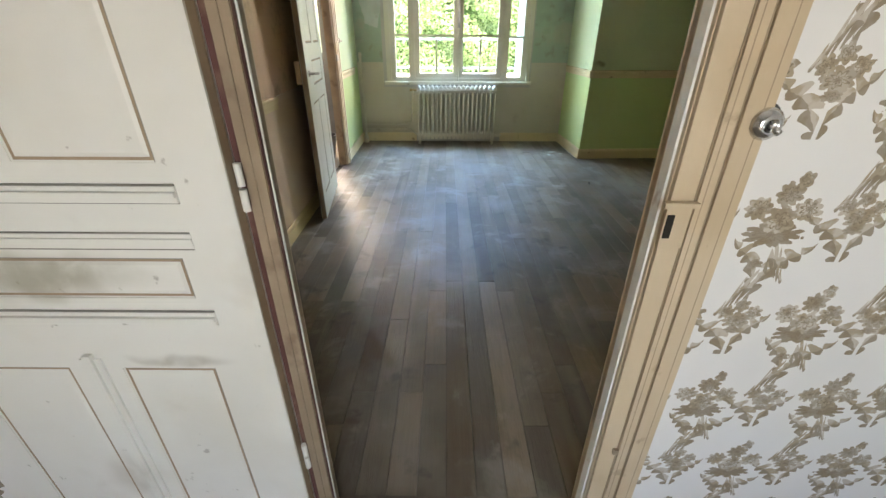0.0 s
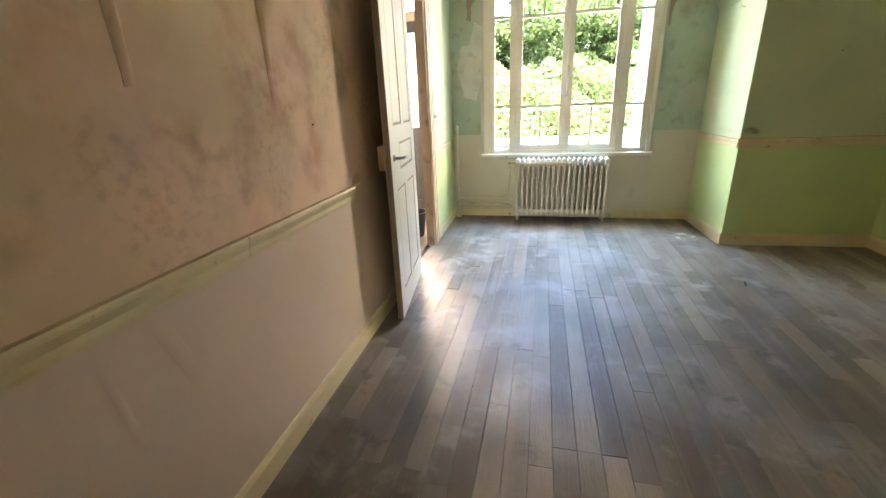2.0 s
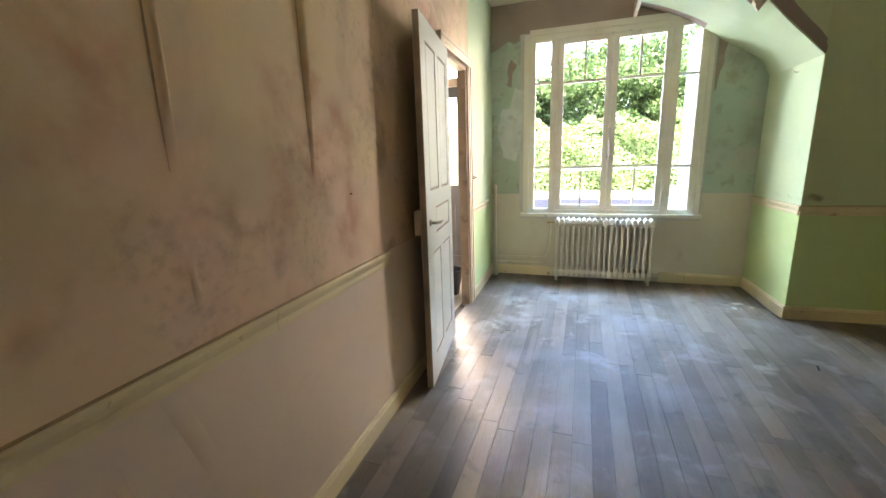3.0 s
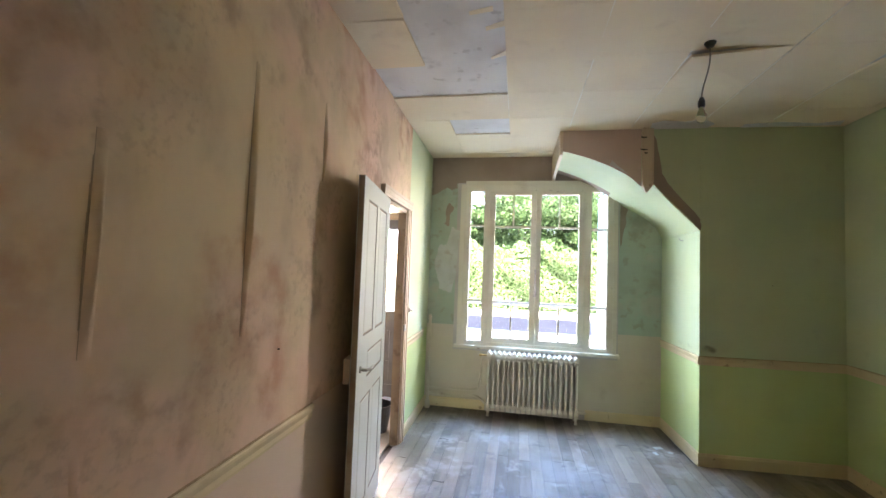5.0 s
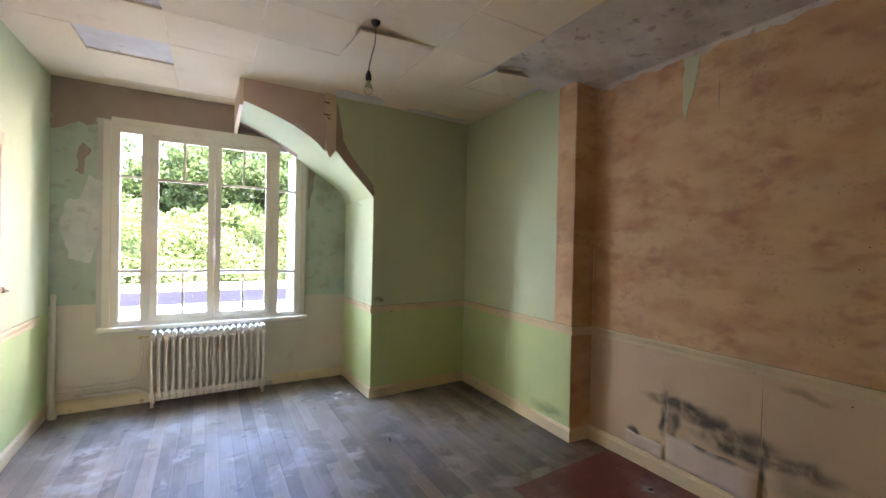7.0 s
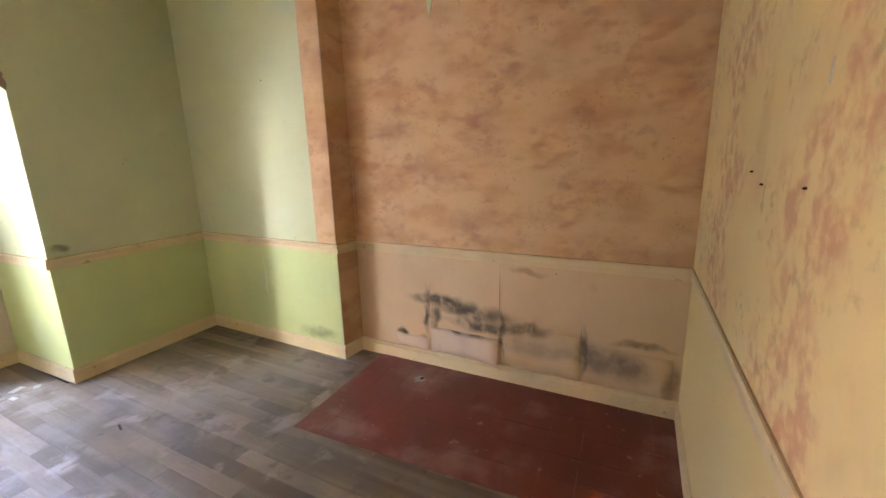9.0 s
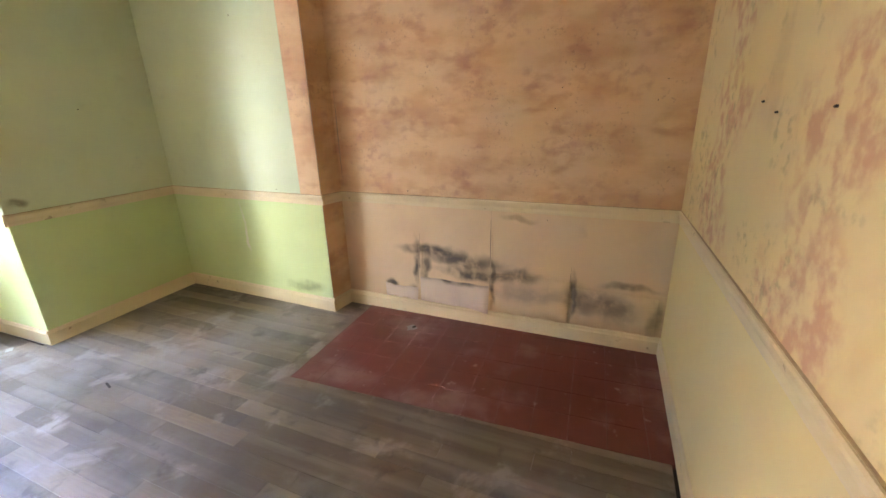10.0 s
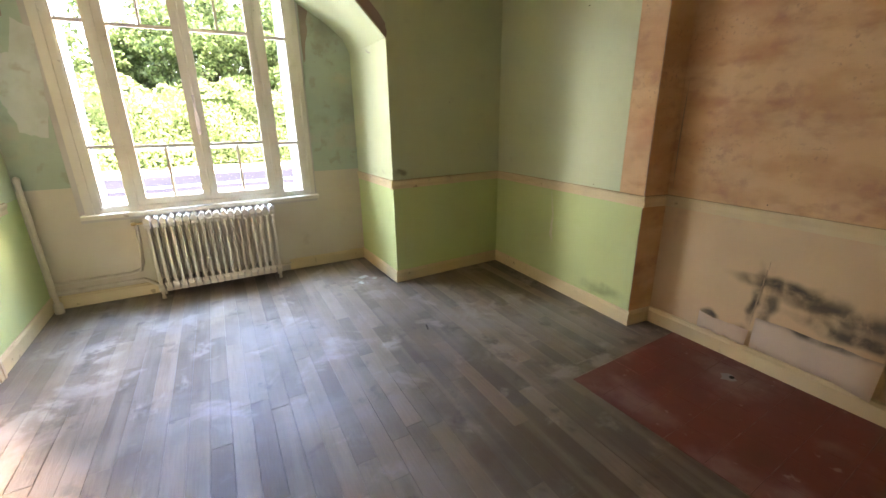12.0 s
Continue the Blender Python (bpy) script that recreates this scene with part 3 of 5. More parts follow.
def ragged(outline, amp, seed, steps=5):
    """The outline with an uneven torn edge."""
    rr = random.Random(seed)
    out = []
    for (xa, za), (xb, zb) in zip(outline, outline[1:] + outline[:1]):
        for k in range(steps):
            f = k / steps
            out.append((xa + (xb - xa) * f + rr.uniform(-amp, amp), za + (zb - za) * f + rr.uniform(-amp, amp)))
    return out


# ---- plan: the room's corners, clockwise, and its heights ----
BY = 0.940                                       # the room's face of the back wall
A, B, C, D = (-0.748, BY), (-0.836, 5.596), (1.703, 5.596), (1.732, 4.755)
E, G, H, I = (2.850, 4.815), (2.812, 3.205), (3.018, 3.185), (3.018, BY)
TOP = 2.90
RAIL0, RAIL1 = 0.835, 0.905
SKIRT = 0.105
DOOR0, DOOR1, DOOR_TOP = 2.855, 3.545, 2.09      # side doorway, along A-B
WX0, WX1, WZ0, WZ1 = -0.42, 1.21, 0.735, 2.545    # window opening
JL, JR, JTOP = -0.07, 0.61, 2.06                  # entry doorway
HALL = 0.897                                      # the hall's face of the back wall

# ---- walls ----
bm = run(A, B, 0, DOOR0, -0.05, TOP, -0.07, 0)
run(A, B, DOOR1, None, -0.05, TOP, -0.07, 0, bm)
run(A, B, DOOR0, DOOR1, DOOR_TOP, TOP, -0.07, 0, bm)
wall_left = structure("wall_left", bm, M["plaster"], "papered plaster wall with a doorway to the entrance", "wall")
bm = bmesh.new()
for x0, x1, z0, z1 in ((-1.0, WX0, -0.05, TOP), (WX1, 1.9, -0.05, TOP), (WX0, WX1, -0.05, WZ0), (WX0, WX1, WZ1, TOP)):
    box(bm, x0, x1, 5.596, 5.90, z0, z1)
wall_window = structure("wall_window", bm, M["plaster"], "outer wall with a wide window over the radiator", "wall")
wall_side = structure("wall_bay_side", run(C, D, 0, 0.825, -0.05, TOP, -0.2, 0), M["plaster"], "side wall of the window bay", "wall")
bm = run(D, E, 0.002, None, -0.05, TOP, -0.2, 0)
wall_face = structure("wall_stair", bm, M["plaster"], "green papered wall enclosing the stairs", "wall")
wall_right = structure("wall_right", run(E, G, -0.2, 1.605, -0.05, TOP, -0.03, 0), M["plaster"], "green papered wall with an orange strip", "wall")
wall_return = structure("wall_return", run(G, H, 0.035, None, -0.05, TOP, -0.15, 0), M["plaster"], "short orange return of the recess", "wall")
wall_recess = structure("wall_recess", run(H, I, 0, None, -0.05, TOP, -0.2, 0), M["plaster"], "recess wall with mottled orange paper and damp stains", "wall")
bm = bmesh.new()
wedge = [(JR + 0.04, HALL), (3.4, HALL), (3.4, BY + 0.005), (3.018, BY), (JR + 0.14, 0.908), (JR + 0.13, BY), (JR + 0.04, BY)]
low, high = ([bm.verts.new((x, y, z)) for x, y in wedge] for z in (-0.05, TOP))
bm.faces.new(low[::-1])
bm.faces.new(high)
for k in range(len(wedge)):
    bm.faces.new((low[k], low[(k + 1) % len(wedge)], high[(k + 1) % len(wedge)], high[k]))
box(bm, -1.6, JL - 0.04, HALL, BY, -0.05, TOP)
box(bm, JL - 0.04, JR + 0.04, HALL, BY, JTOP + 0.04, TOP)
wall_back = structure("wall_back", bm, M["plaster"], "thin partition with the doorway to the hall", "wall")


def paper(parent, p, q, s0, s1, z0, z1, mat, label, t=0.0025):
    return part("wallpaper", run(p, q, s0, s1, z0, z1, 0.0004, t), mat, parent, label)


paper(wall_left, A, B, 0, DOOR0 - 0.09, RAIL1 - 0.01, TOP, M["left_upper"], "stained pinkish beige paper")
paper(wall_left, A, B, DOOR0 - 0.09, DOOR1 + 0.085, 2.17, TOP, M["left_upper"], "stained pinkish beige paper")
paper(wall_left, A, B, 0, DOOR0 - 0.09, 0.05, RAIL1 - 0.012, M["left_lower"], "plain dusty pink paper")
paper(wall_left, A, B, DOOR1 + 0.086, None, RAIL1 - 0.02, TOP, M["green_upper"], "pale green paper")
paper(wall_left, A, B, DOOR1 + 0.086, None, 0.05, RAIL1 - 0.022, M["green_lower"], "leaf green paper")
bm = bmesh.new()
for x0, x1, z0, z1, mi in ((-0.83, WX0 - 0.1, 0.935, 2.58, 0), (WX1 + 0.06, 1.70, 0.935, TOP, 0), (-0.83, WX0 - 0.1, 0.05, 0.933, 1), (WX1 + 0.06, 1.70, 0.05, 0.933, 1),
                           (WX0 - 0.1, WX1 + 0.06, 0.05, WZ0 - 0.08, 1), (-0.83, WX1 + 0.06, 2.582, TOP, 2)):
    box(bm, x0, x1, 5.5935, 5.5955, z0, z1, mi)
part("wallpaper", bm, [M["aqua"], M["window_lower"], M["brown_band"]], wall_window, "blue-green paper over cream paint, brown at the top")
paper(wall_side, C, D, 0, None, RAIL1, TOP, M["green_upper"], "pale green paper")
paper(wall_side, C, D, 0, None, 0.05, RAIL1 - 0.002, M["green_lower"], "leaf green paper")
paper(wall_face, D, E, 0, None, RAIL1, TOP, M["green_upper"], "pale green paper")
paper(wall_face, D, E, 0, None, 0.05, RAIL1 - 0.002, M["green_lower"], "leaf green paper")
paper(wall_right, E, G, 0, 1.424, RAIL1, TOP, M["green_upper"], "pale green paper")
paper(wall_right, E, G, 1.425, None, RAIL1, TOP, M["orange"], "orange mottled strip")
paper(wall_right, E, G, 0, None, 0.05, RAIL1 - 0.002, M["green_lower"], "leaf green paper")
paper(wall_return, G, H, 0.003, None, 0.05, TOP, M["orange"], "orange mottled paper")
paper(wall_recess, H, I, 0, None, RAIL1 - 0.03, TOP, M["orange"], "orange mottled paper")
paper(wall_recess, H, I, 0, None, 0.05, RAIL1 - 0.032, M["recess_lower"], "peach paper with black damp stains")
K0, K1 = I, (JR + 0.14, 0.908)
paper(wall_back, K0, K1, 0, None, RAIL1 - 0.03, TOP, M["yellow_upper"], "yellow paper with faded flowers")
paper(wall_back, K0, K1, 0, None, 0.05, RAIL1 - 0.032, M["yellow_lower"], "plain yellow paper")
Q0, Q1 = (JL - 0.045, BY), A
paper(wall_back, Q0, Q1, 0, None, 0.05, TOP, M["left_upper"], "stained pinkish beige paper")

# ---- floor and ceiling ----
bm = bmesh.new()
box(bm, -2.8, 3.5, -1.8, 5.9, -0.12, -0.024)
floor = structure("floor", bm, M["subfloor"], "old oak board floor with a red tiled corner", "floor")
CX = [-0.97, -0.44, 0.085, 0.615, 1.15, 1.685, 2.215, 2.745, 3.275]
CY = [0.44, 0.93, 1.42, 1.91, 2.42, 2.93, 3.44, 3.92, 4.40, 4.88, 5.40, 5.9]
GONE = {(1, 4), (1, 5), (0, 6), (1, 6), (6, 5), (7, 5), (7, 6), (6, 4), (7, 4), (6, 3), (7, 3), (6, 2), (7, 2), (7, 1), (6, 1), (6, 0), (7, 0)}
SAG = {(4, 6): (0, 1, 0.035), (6, 6): (0, 1, 0.05), (3, 5): (1, 0, 0.0), (5, 4): (0, 0, 0.03), (2, 5): (3, 1, 0.02), (0, 5): (1, 0, 0.012)}
bm = bmesh.new()
box(bm, -2.8, 3.5, -1.8, 5.9, TOP, TOP + 0.15)
rnd = random.Random(4)
for i, (x0, x1) in enumerate(zip(CX, CX[1:])):
    for j, (y0, y1) in enumerate(zip(CY, CY[1:])):
        if (i, j) in GONE or x1 < -0.7 and j < 2:
            continue
        x0c, x1c, y0c, y1c = max(x0, -0.83), min(x1, 3.16), max(y0, 0.945), min(y1, 5.594)
        if y1c <= y0c or x1c <= x0c:
            continue
        if (i, j) == (1, 8):
            y0c += 0.40
        g = 0.0009
        z0 = TOP - 0.013 - rnd.uniform(0, 0.003)
        v = box(bm, x0c + g, x1c - g, y0c + g, y1c - g, z0, TOP - 0.001, 1)
        for k in range(4):
            v[k].co.z -= rnd.uniform(0, 0.0025)
        if (i, j) in SAG:
            k, _, drop = SAG[(i, j)]
            v[k].co.z -= drop
            v[k + 4].co.z -= drop
for x, y, l, w, drop in ((0.085, 3.06, 0.10, 0.05, 0.03), (0.085, 3.36, 0.09, 0.05, 0.035), (0.03, 2.93, 0.12, 0.04, 0.02), (2.50, 3.42, 0.26, 0.05, 0.04), (1.46, 3.425, 0.22, 0.03, 0.03), (2.75, 3.72, 0.25, 0.08, 0.02)):
    v = box(bm, x - l, x, y - w / 2, y + w / 2, TOP - 0.004, TOP - 0.001, 1)
    for k in (0, 4):
        v[k].co.z -= drop
        v[k + 2].co.z -= drop * 0.6
for outline in ([(1.30, 4.62), (1.38, 4.56), (1.55, 4.60), (1.68, 4.55), (1.80, 4.66), (1.78, 4.765), (1.32, 4.765)], [(2.05, 4.70), (2.3, 4.66), (2.6, 4.715), (2.75, 4.66), (2.79, 4.765), (2.05, 4.765)]):
    low = [bm.verts.new((x, y, TOP - 0.0205)) for x, y in outline]
    high = [bm.verts.new((x, y, TOP - 0.012)) for x, y in outline]
    bm.faces.new(low[::-1])
    for k in range(len(outline)):
        bm.faces.new((low[k], low[(k + 1) % len(outline)], high[(k + 1) % len(outline)], high[k]))

def sag_height(x, y):
    f = min(max((x - 2.28) / 0.72, 0.0), 1.0)
    return TOP - 0.007 - 0.095 * f * f * (3 - 2 * f) + 0.008 * noise.noise(Vector((x * 3, y * 3, 0.3))) + 0.004 * noise.noise(Vector((x * 11, y * 11, 5.0)))


grid = {}
NX, NY = 26, 66
for i in range(NX + 1):
    for j in range(NY + 1):
        x, y = 2.222 + 0.80 * i / NX, 0.945 + 2.56 * j / NY
        grid[i, j] = bm.verts.new((x + 0.012 * noise.noise(Vector((y * 9, x, 2.0))) * (i == 0), y, sag_height(x, y)))
for i in range(NX):
    for j in range(NY):
        if not (grid[i, j].co.x > 2.79 and grid[i, j + 1].co.y > 3.24):
            f = bm.faces.new((grid[i, j], grid[i, j + 1], grid[i + 1, j + 1], grid[i + 1, j]))
            f.material_index, f.smooth = 2, True
for x, ya, yb in ((0.615, 1.2, 4.7), (1.15, 1.0, 3.2), (1.15, 3.5, 4.7), (1.685, 1.0, 4.7), (0.085, 3.5, 4.35), (2.215, 3.55, 4.6)):
    box(bm, x - 0.0028, x + 0.0028, ya, yb, TOP - 0.0195, TOP - 0.012, 3)
ceiling = structure("ceiling", bm, [M["ceiling_plaster"], M["tile_board"], M["damp_plaster"], M["joint_strip"]], "cream fibre tiles, some fallen from grey plaster", "ceiling")

# ---- skirtings and dado rails ----
SK = [(0.0, 0.0), (0.017, 0.0), (0.017, SKIRT - 0.022), (0.012, SKIRT - 0.014), (0.010, SKIRT - 0.004), (0.004, SKIRT), (0.0, SKIRT)]
RL = [(0.0, RAIL0), (0.006, RAIL0), (0.008, RAIL0 + 0.012), (0.007, RAIL0 + 0.03), (0.011, RAIL0 + 0.04), (0.016, RAIL1 - 0.016), (0.016, RAIL1 - 0.006), (0.012, RAIL1), (0.0, RAIL1)]
skirts = [(A, B, 0.02, 2.05, "cracked cream-painted wooden skirting"), (A, B, 2.053, DOOR0 - 0.1, ""), (A, B, DOOR1 + 0.09, None, ""), (B, C, 0.0, 0.70, ""), (B, C, 1.78, None, ""), (C, D, 0.0, 0.855, ""),
          (D, E, -0.017, None, ""), (E, G, 0, 1.627, ""), (G, H, 0.0, None, ""), (H, I, 0, None, ""), (K0, K1, 0, None, ""), (Q0, Q1, 0.1, None, "")]
for p, q, s0, s1, lab in skirts:
    structure("baseboard", moulding(p, q, s0, s1, [(o * (1.9 if p == H else 1.0), h) for o, h in SK]), M["cream_trim"], lab or "scuffed cream-painted wooden skirting board", "skirting board")
rails = [(A, B, 0.02, 1.01, 0.0, "dado rail patched with plain board"), (A, B, 1.012, 1.86, 0.0, "cream dado rail with a cut end"), (A, B, DOOR1 + 0.09, 4.43, 0.0, "dado rail beside the doorway"), (C, D, 0, 0.855, 0, ""), (D, E, -0.02, None, 0, ""),
         (E, G, 0, 1.627, 0, ""), (G, H, 0, None, 0, ""), (H, I, 0, None, 0, ""), (K0, K1, 0, None, 0, "")]
for p, q, s0, s1, _, lab in rails:
    tilt = (-0.016, -0.016) if p == A else {G: (0.0, -0.006), H: (-0.006, -0.010), K0: (-0.010, 0.03)}.get(p, (0.0, 0.0))
    r = structure("dado_rail", moulding(p, q, s0, s1, RL, tilt=tilt), M["cream_trim"], lab or "cream-painted wooden dado rail, dirty on top", "dado rail")
    top = [(0.0, RAIL1 + 0.0005), (0.0075, RAIL1 + 0.0005), (0.0075, RAIL1 + 0.003), (0.0, RAIL1 + 0.005)]
    part("dirty_top", moulding(p, q, s0 + 0.002, (s1 - 0.002) if s1 else None, top, tilt=tilt), M["rail_top"], r, "ochre grime on the rail")

# ---- window ----
window = thing("window_1", "wide ivory-painted wooden window with slim side lights", "window", kind="structure")
bm = bmesh.new()
cas = [(-0.475, WX0), (WX1, 1.25)]
for x0, x1 in cas:
    box(bm, x0, x1, 5.560, 5.597, 0.72, 2.56)
box(bm, WX0, WX1, 5.560, 5.597, WZ1, 2.60)
softened(bm, 0.006)
part("casing", bm, M["window_paint"], window)
bm = bmesh.new()
box(bm, -0.50, 1.275, 5.515, 5.60, 0.69, 0.722)
softened(bm, 0.008)
part("window_sill", bm, M["window_paint"], window)
bm = bmesh.new()
for x0, x1 in ((WX0, -0.372), (-0.19, -0.135), (0.905, 0.968), (1.155, WX1)):
    box(bm, x0, x1, 5.575, 5.66, WZ0, WZ1)
for z0, z1 in ((WZ0 - 0.015, 0.76), (2.49, WZ1)):
    box(bm, WX0 + 0.001, WX1 - 0.001, 5.577, 5.658, z0, z1)
softened(bm, 0.004)
part("window_frame", bm, M["window_paint"], window)


def sash(name, x0, x1, z0, z1, stile, cross, uprights, parent, y0=5.585, y1=5.63):
    """A glazed wooden sash; cross: heights of bars; uprights: (x, z0, z1)."""
    bm = bmesh.new()
    box(bm, x0, x0 + stile, y0, y1, z0, z1)
    box(bm, x1 - stile, x1, y0, y1, z0, z1)
    box(bm, x0 + stile, x1 - stile, y0, y1, z0, z0 + stile * 0.9)
    box(bm, x0 + stile, x1 - stile, y0, y1, z1 - stile * 0.8, z1)
    for z in cross:
        box(bm, x0 + stile, x1 - stile, y0 + 0.004, y1 - 0.004, z - 0.011, z + 0.011)
    for x, za, zb in uprights:
        box(bm, x - 0.009, x + 0.009, y0 + 0.005, y1 - 0.005, za, zb)
    softened(bm, 0.0035)
    s = part(name, bm, M["window_paint"], parent)
    zs = [z0 + stile * 0.9, *cross, z1 - stile * 0.8]
    for za, zb in zip(zs, zs[1:]):
        cuts = sorted([x0 + stile] + [x for x, a, b in uprights if a >= za - 0.02 and b <= zb + 0.02] + [x1 - stile])
        for xa, xb in zip(cuts, cuts[1:]):
            bm = bmesh.new()
            box(bm, xa - 0.003, xb + 0.003, 5.605, 5.609, za - 0.003, zb + 0.003)
            pane = part("pane", bm, M["pane"], s)
            pane.visible_shadow = False
    return s


CROSS = (1.218, 2.075)
sash("side_light", -0.372, -0.19, 0.76, 2.49, 0.012, (1.225, 2.085), (), window)
left = sash("casement", -0.133, 0.385, 0.762, 2.488, 0.058, CROSS, ((0.127, 0.814, 1.218), (0.131, 2.075, 2.442)), window)
right = sash("casement", 0.387, 0.903, 0.762, 2.488, 0.054, CROSS, ((0.647, 0.814, 1.218), (0.640, 2.075, 2.442)), window)
sash("side_light", 0.968, 1.155, 0.76, 2.49, 0.012, (1.205, 2.06), (), window)
bm = bmesh.new()
box(bm, 0.352, 0.42, 5.566, 5.588, 0.77, 2.48)
softened(bm, 0.006, 3)
part("meeting_stile", bm, M["window_paint"], window)
bm = bmesh.new()
tube(bm, [(0.386, 5.556, z) for z in (0.74, 1.2, 1.8, 2.5)], 0.007, 8)
for z in (0.78, 1.15, 1.9, 2.46):
    box(bm, 0.372, 0.400, 5.550, 5.566, z - 0.012, z + 0.012)
part("espagnolette", bm, M["window_paint"], window)
bm = bmesh.new()
box(bm, 0.376, 0.397, 5.535, 5.553, 1.42, 1.60)
box(bm, 0.372, 0.402, 5.546, 5.566, 1.30, 1.46)
softened(bm, 0.005)
part("espagnolette_handle", bm, M["steel"], window, "dull steel bolt handle")
for x in (-0.15, 0.925):
    for z in (0.98, 1.66, 2.3):
        bm = bmesh.new()
        tube(bm, [(x, 5.574, z - 0.04), (x, 5.574, z + 0.04)], 0.007, 8)
        part("hinge", bm, M["window_paint"], window)

# outside guard rail and shutters
guard = thing("window_guard", "white iron guard rail outside the window", "guard rail")
for z in (1.18, 0.86):
    bm = bmesh.new()
    tube(bm, [(-0.42, 5.82, z), (1.21, 5.82, z)], 0.011, 8)
    part("rail", bm, M["iron"], guard)


def shutter(x, lean):
    s = thing("shutter", "pale blue wooden shutter folded open outside the window", "shutter", "window shutters", at=pose(x, 5.93, 0, 0, 0, lean))
    bm = bmesh.new()
    box(bm, -0.014, 0.014, 0, 0.05, 0.75, 2.52)
    box(bm, -0.014, 0.014, 0.33, 0.38, 0.75, 2.52)
    for z in (0.75, 1.2, 2.02, 2.46):
        box(bm, -0.013, 0.013, 0.05, 0.33, z, z + 0.06)
    part("frame", bm, M["shutter"], s)
    for a, b in ((0.81, 1.2), (1.26, 2.02)):
        bm = bmesh.new()
        box(bm, -0.005, 0.005, 0.05, 0.33, a, b)
        part("panel", bm, M["shutter"], s)
    bm = bmesh.new()
    for k in range(11):
        z = 2.085 + 0.033 * k
        v = box(bm, -0.010, 0.010, 0.05, 0.33, z, z + 0.012)
        for u in v[:4]:
            u.co.x += 0.004
    part("louvres", bm, M["shutter"], s)


shutter(-0.42, 8)
shutter(1.21, 2)

# ---- cast iron radiator ----
rad = thing("radiator", "cream cast-iron column radiator under the window", "radiator", at=pose(-0.115, 5.42, 0))
SEC = 18
PITCH = 0.97 / SEC
for k in range(SEC):
    cx = PITCH * (k + 0.5)
    bm = bmesh.new()
    box(bm, cx - 0.004, cx + 0.004, -0.012, 0.125, 0.12, 0.61)
    for dy in (-0.012, 0.12):
        ends = [(cx, dy, 0.10), (cx, dy, 0.13), (cx, dy, 0.60), (cx, dy, 0.635)]
        tube(bm, ends, [0.012, 0.0135, 0.0135, 0.012] if dy < 0.05 else [0.012, 0.014, 0.014, 0.012], 8)
    outline = [(-0.028, 0.065), (0.135, 0.065), (0.142, 0.10), (0.13, 0.135), (-0.02, 0.135), (-0.034, 0.10)]
    for z_off, flip in ((0, 1), (0.735, -1)):
        a = [bm.verts.new((cx - 0.020, y, z_off + flip * z)) for y, z in outline]
        b = [bm.verts.new((cx + 0.020, y, z_off + flip * z)) for y, z in outline]
        bm.faces.new(a)
        bm.faces.new(b[::-1])
        for i in range(6):
            bm.faces.new((a[i], b[i], b[(i + 1) % 6], a[(i + 1) % 6]))
    peak = [bm.verts.new(c) for c in ((cx - 0.02, -0.03, 0.668), (cx + 0.02, -0.03, 0.668), (cx + 0.02, 0.135, 0.668), (cx - 0.02, 0.135, 0.668), (cx, -0.024, 0.688), (cx, 0.12, 0.688))]
    for f in ((0, 1, 4), (1, 2, 5, 4), (2, 3, 5), (3, 0, 4, 5)):
        bm.faces.new([peak[i] for i in f])
    part("section", bm, M["radiator_paint"], rad, smooth=False)
for z in (0.10, 0.635):
    bm = bmesh.new()
    tube(bm, [(0.0, 0.055, z), (0.97, 0.055, z)], 0.019, 10)
    part("connecting_tube", bm, M["radiator_paint"], rad)
for k in (0, SEC - 1):
    for dy in (0.0, 0.11):
        bm = bmesh.new()
        cx = PITCH * (k + 0.5)
        tube(bm, [(cx, dy, 0.0), (cx, dy, 0.03), (cx, dy, 0.09)], [0.017, 0.012, 0.02], 8)
        part("foot", bm, M["radiator_paint"], rad)
bm = bmesh.new()
lathe(bm, [(0.0, -0.085), (0.014, -0.083), (0.016, -0.055), (0.009, -0.05), (0.009, 0.0)], (0.0, 0.055, 0.635), "x", 12)
part("valve", bm, M["brass"], rad, "aged brass valve")
bm = bmesh.new()
tube(bm, [(-0.05, 0.055, 0.63), (-0.055, 0.058, 0.50), (-0.075, 0.10, 0.30), (-0.10, 0.135, 0.235), (-0.16, 0.143, 0.215), (-0.66, 0.143, 0.21)], 0.013, 10)
part("feed_pipe", bm, M["pipe_paint"], rad)
bm = bmesh.new()
tube(bm, [(0.0, 0.075, 0.10), (-0.05, 0.10, 0.13), (-0.10, 0.135, 0.15), (-0.66, 0.14, 0.145)], 0.014, 10)
part("return_pipe", bm, M["pipe_paint"], rad)
bm = bmesh.new()
tube(bm, [(0.97, 0.07, 0.10), (1.02, 0.10, 0.085), (1.06, 0.14, 0.08)], 0.011, 8)
part("drain_pipe", bm, M["pipe_paint"], rad)
riser = thing("pipe_riser", "cream-painted heating pipe standing in the corner", "pipe")
bm = bmesh.new()
tube(bm, [(-0.775, 5.50, 0.0), (-0.775, 5.50, 0.05), (-0.775, 5.50, 1.0)], 0.017, 12)
part("pipe", bm, M["pipe_paint"], riser)
bm = bmesh.new()
lathe(bm, [(0.0, 1.0), (0.021, 1.0), (0.021, 1.03), (0.010, 1.045), (0.0, 1.05)], (-0.775, 5.50, 0), "z", 12)
part("cap", bm, M["pipe_paint"], riser)
bm = bmesh.new()
lathe(bm, [(0.018, 0.0), (0.03, 0.0), (0.03, 0.07), (0.018, 0.09)], (-0.775, 5.50, 0), "z", 12)
part("collar", bm, M["pipe_paint"], riser)

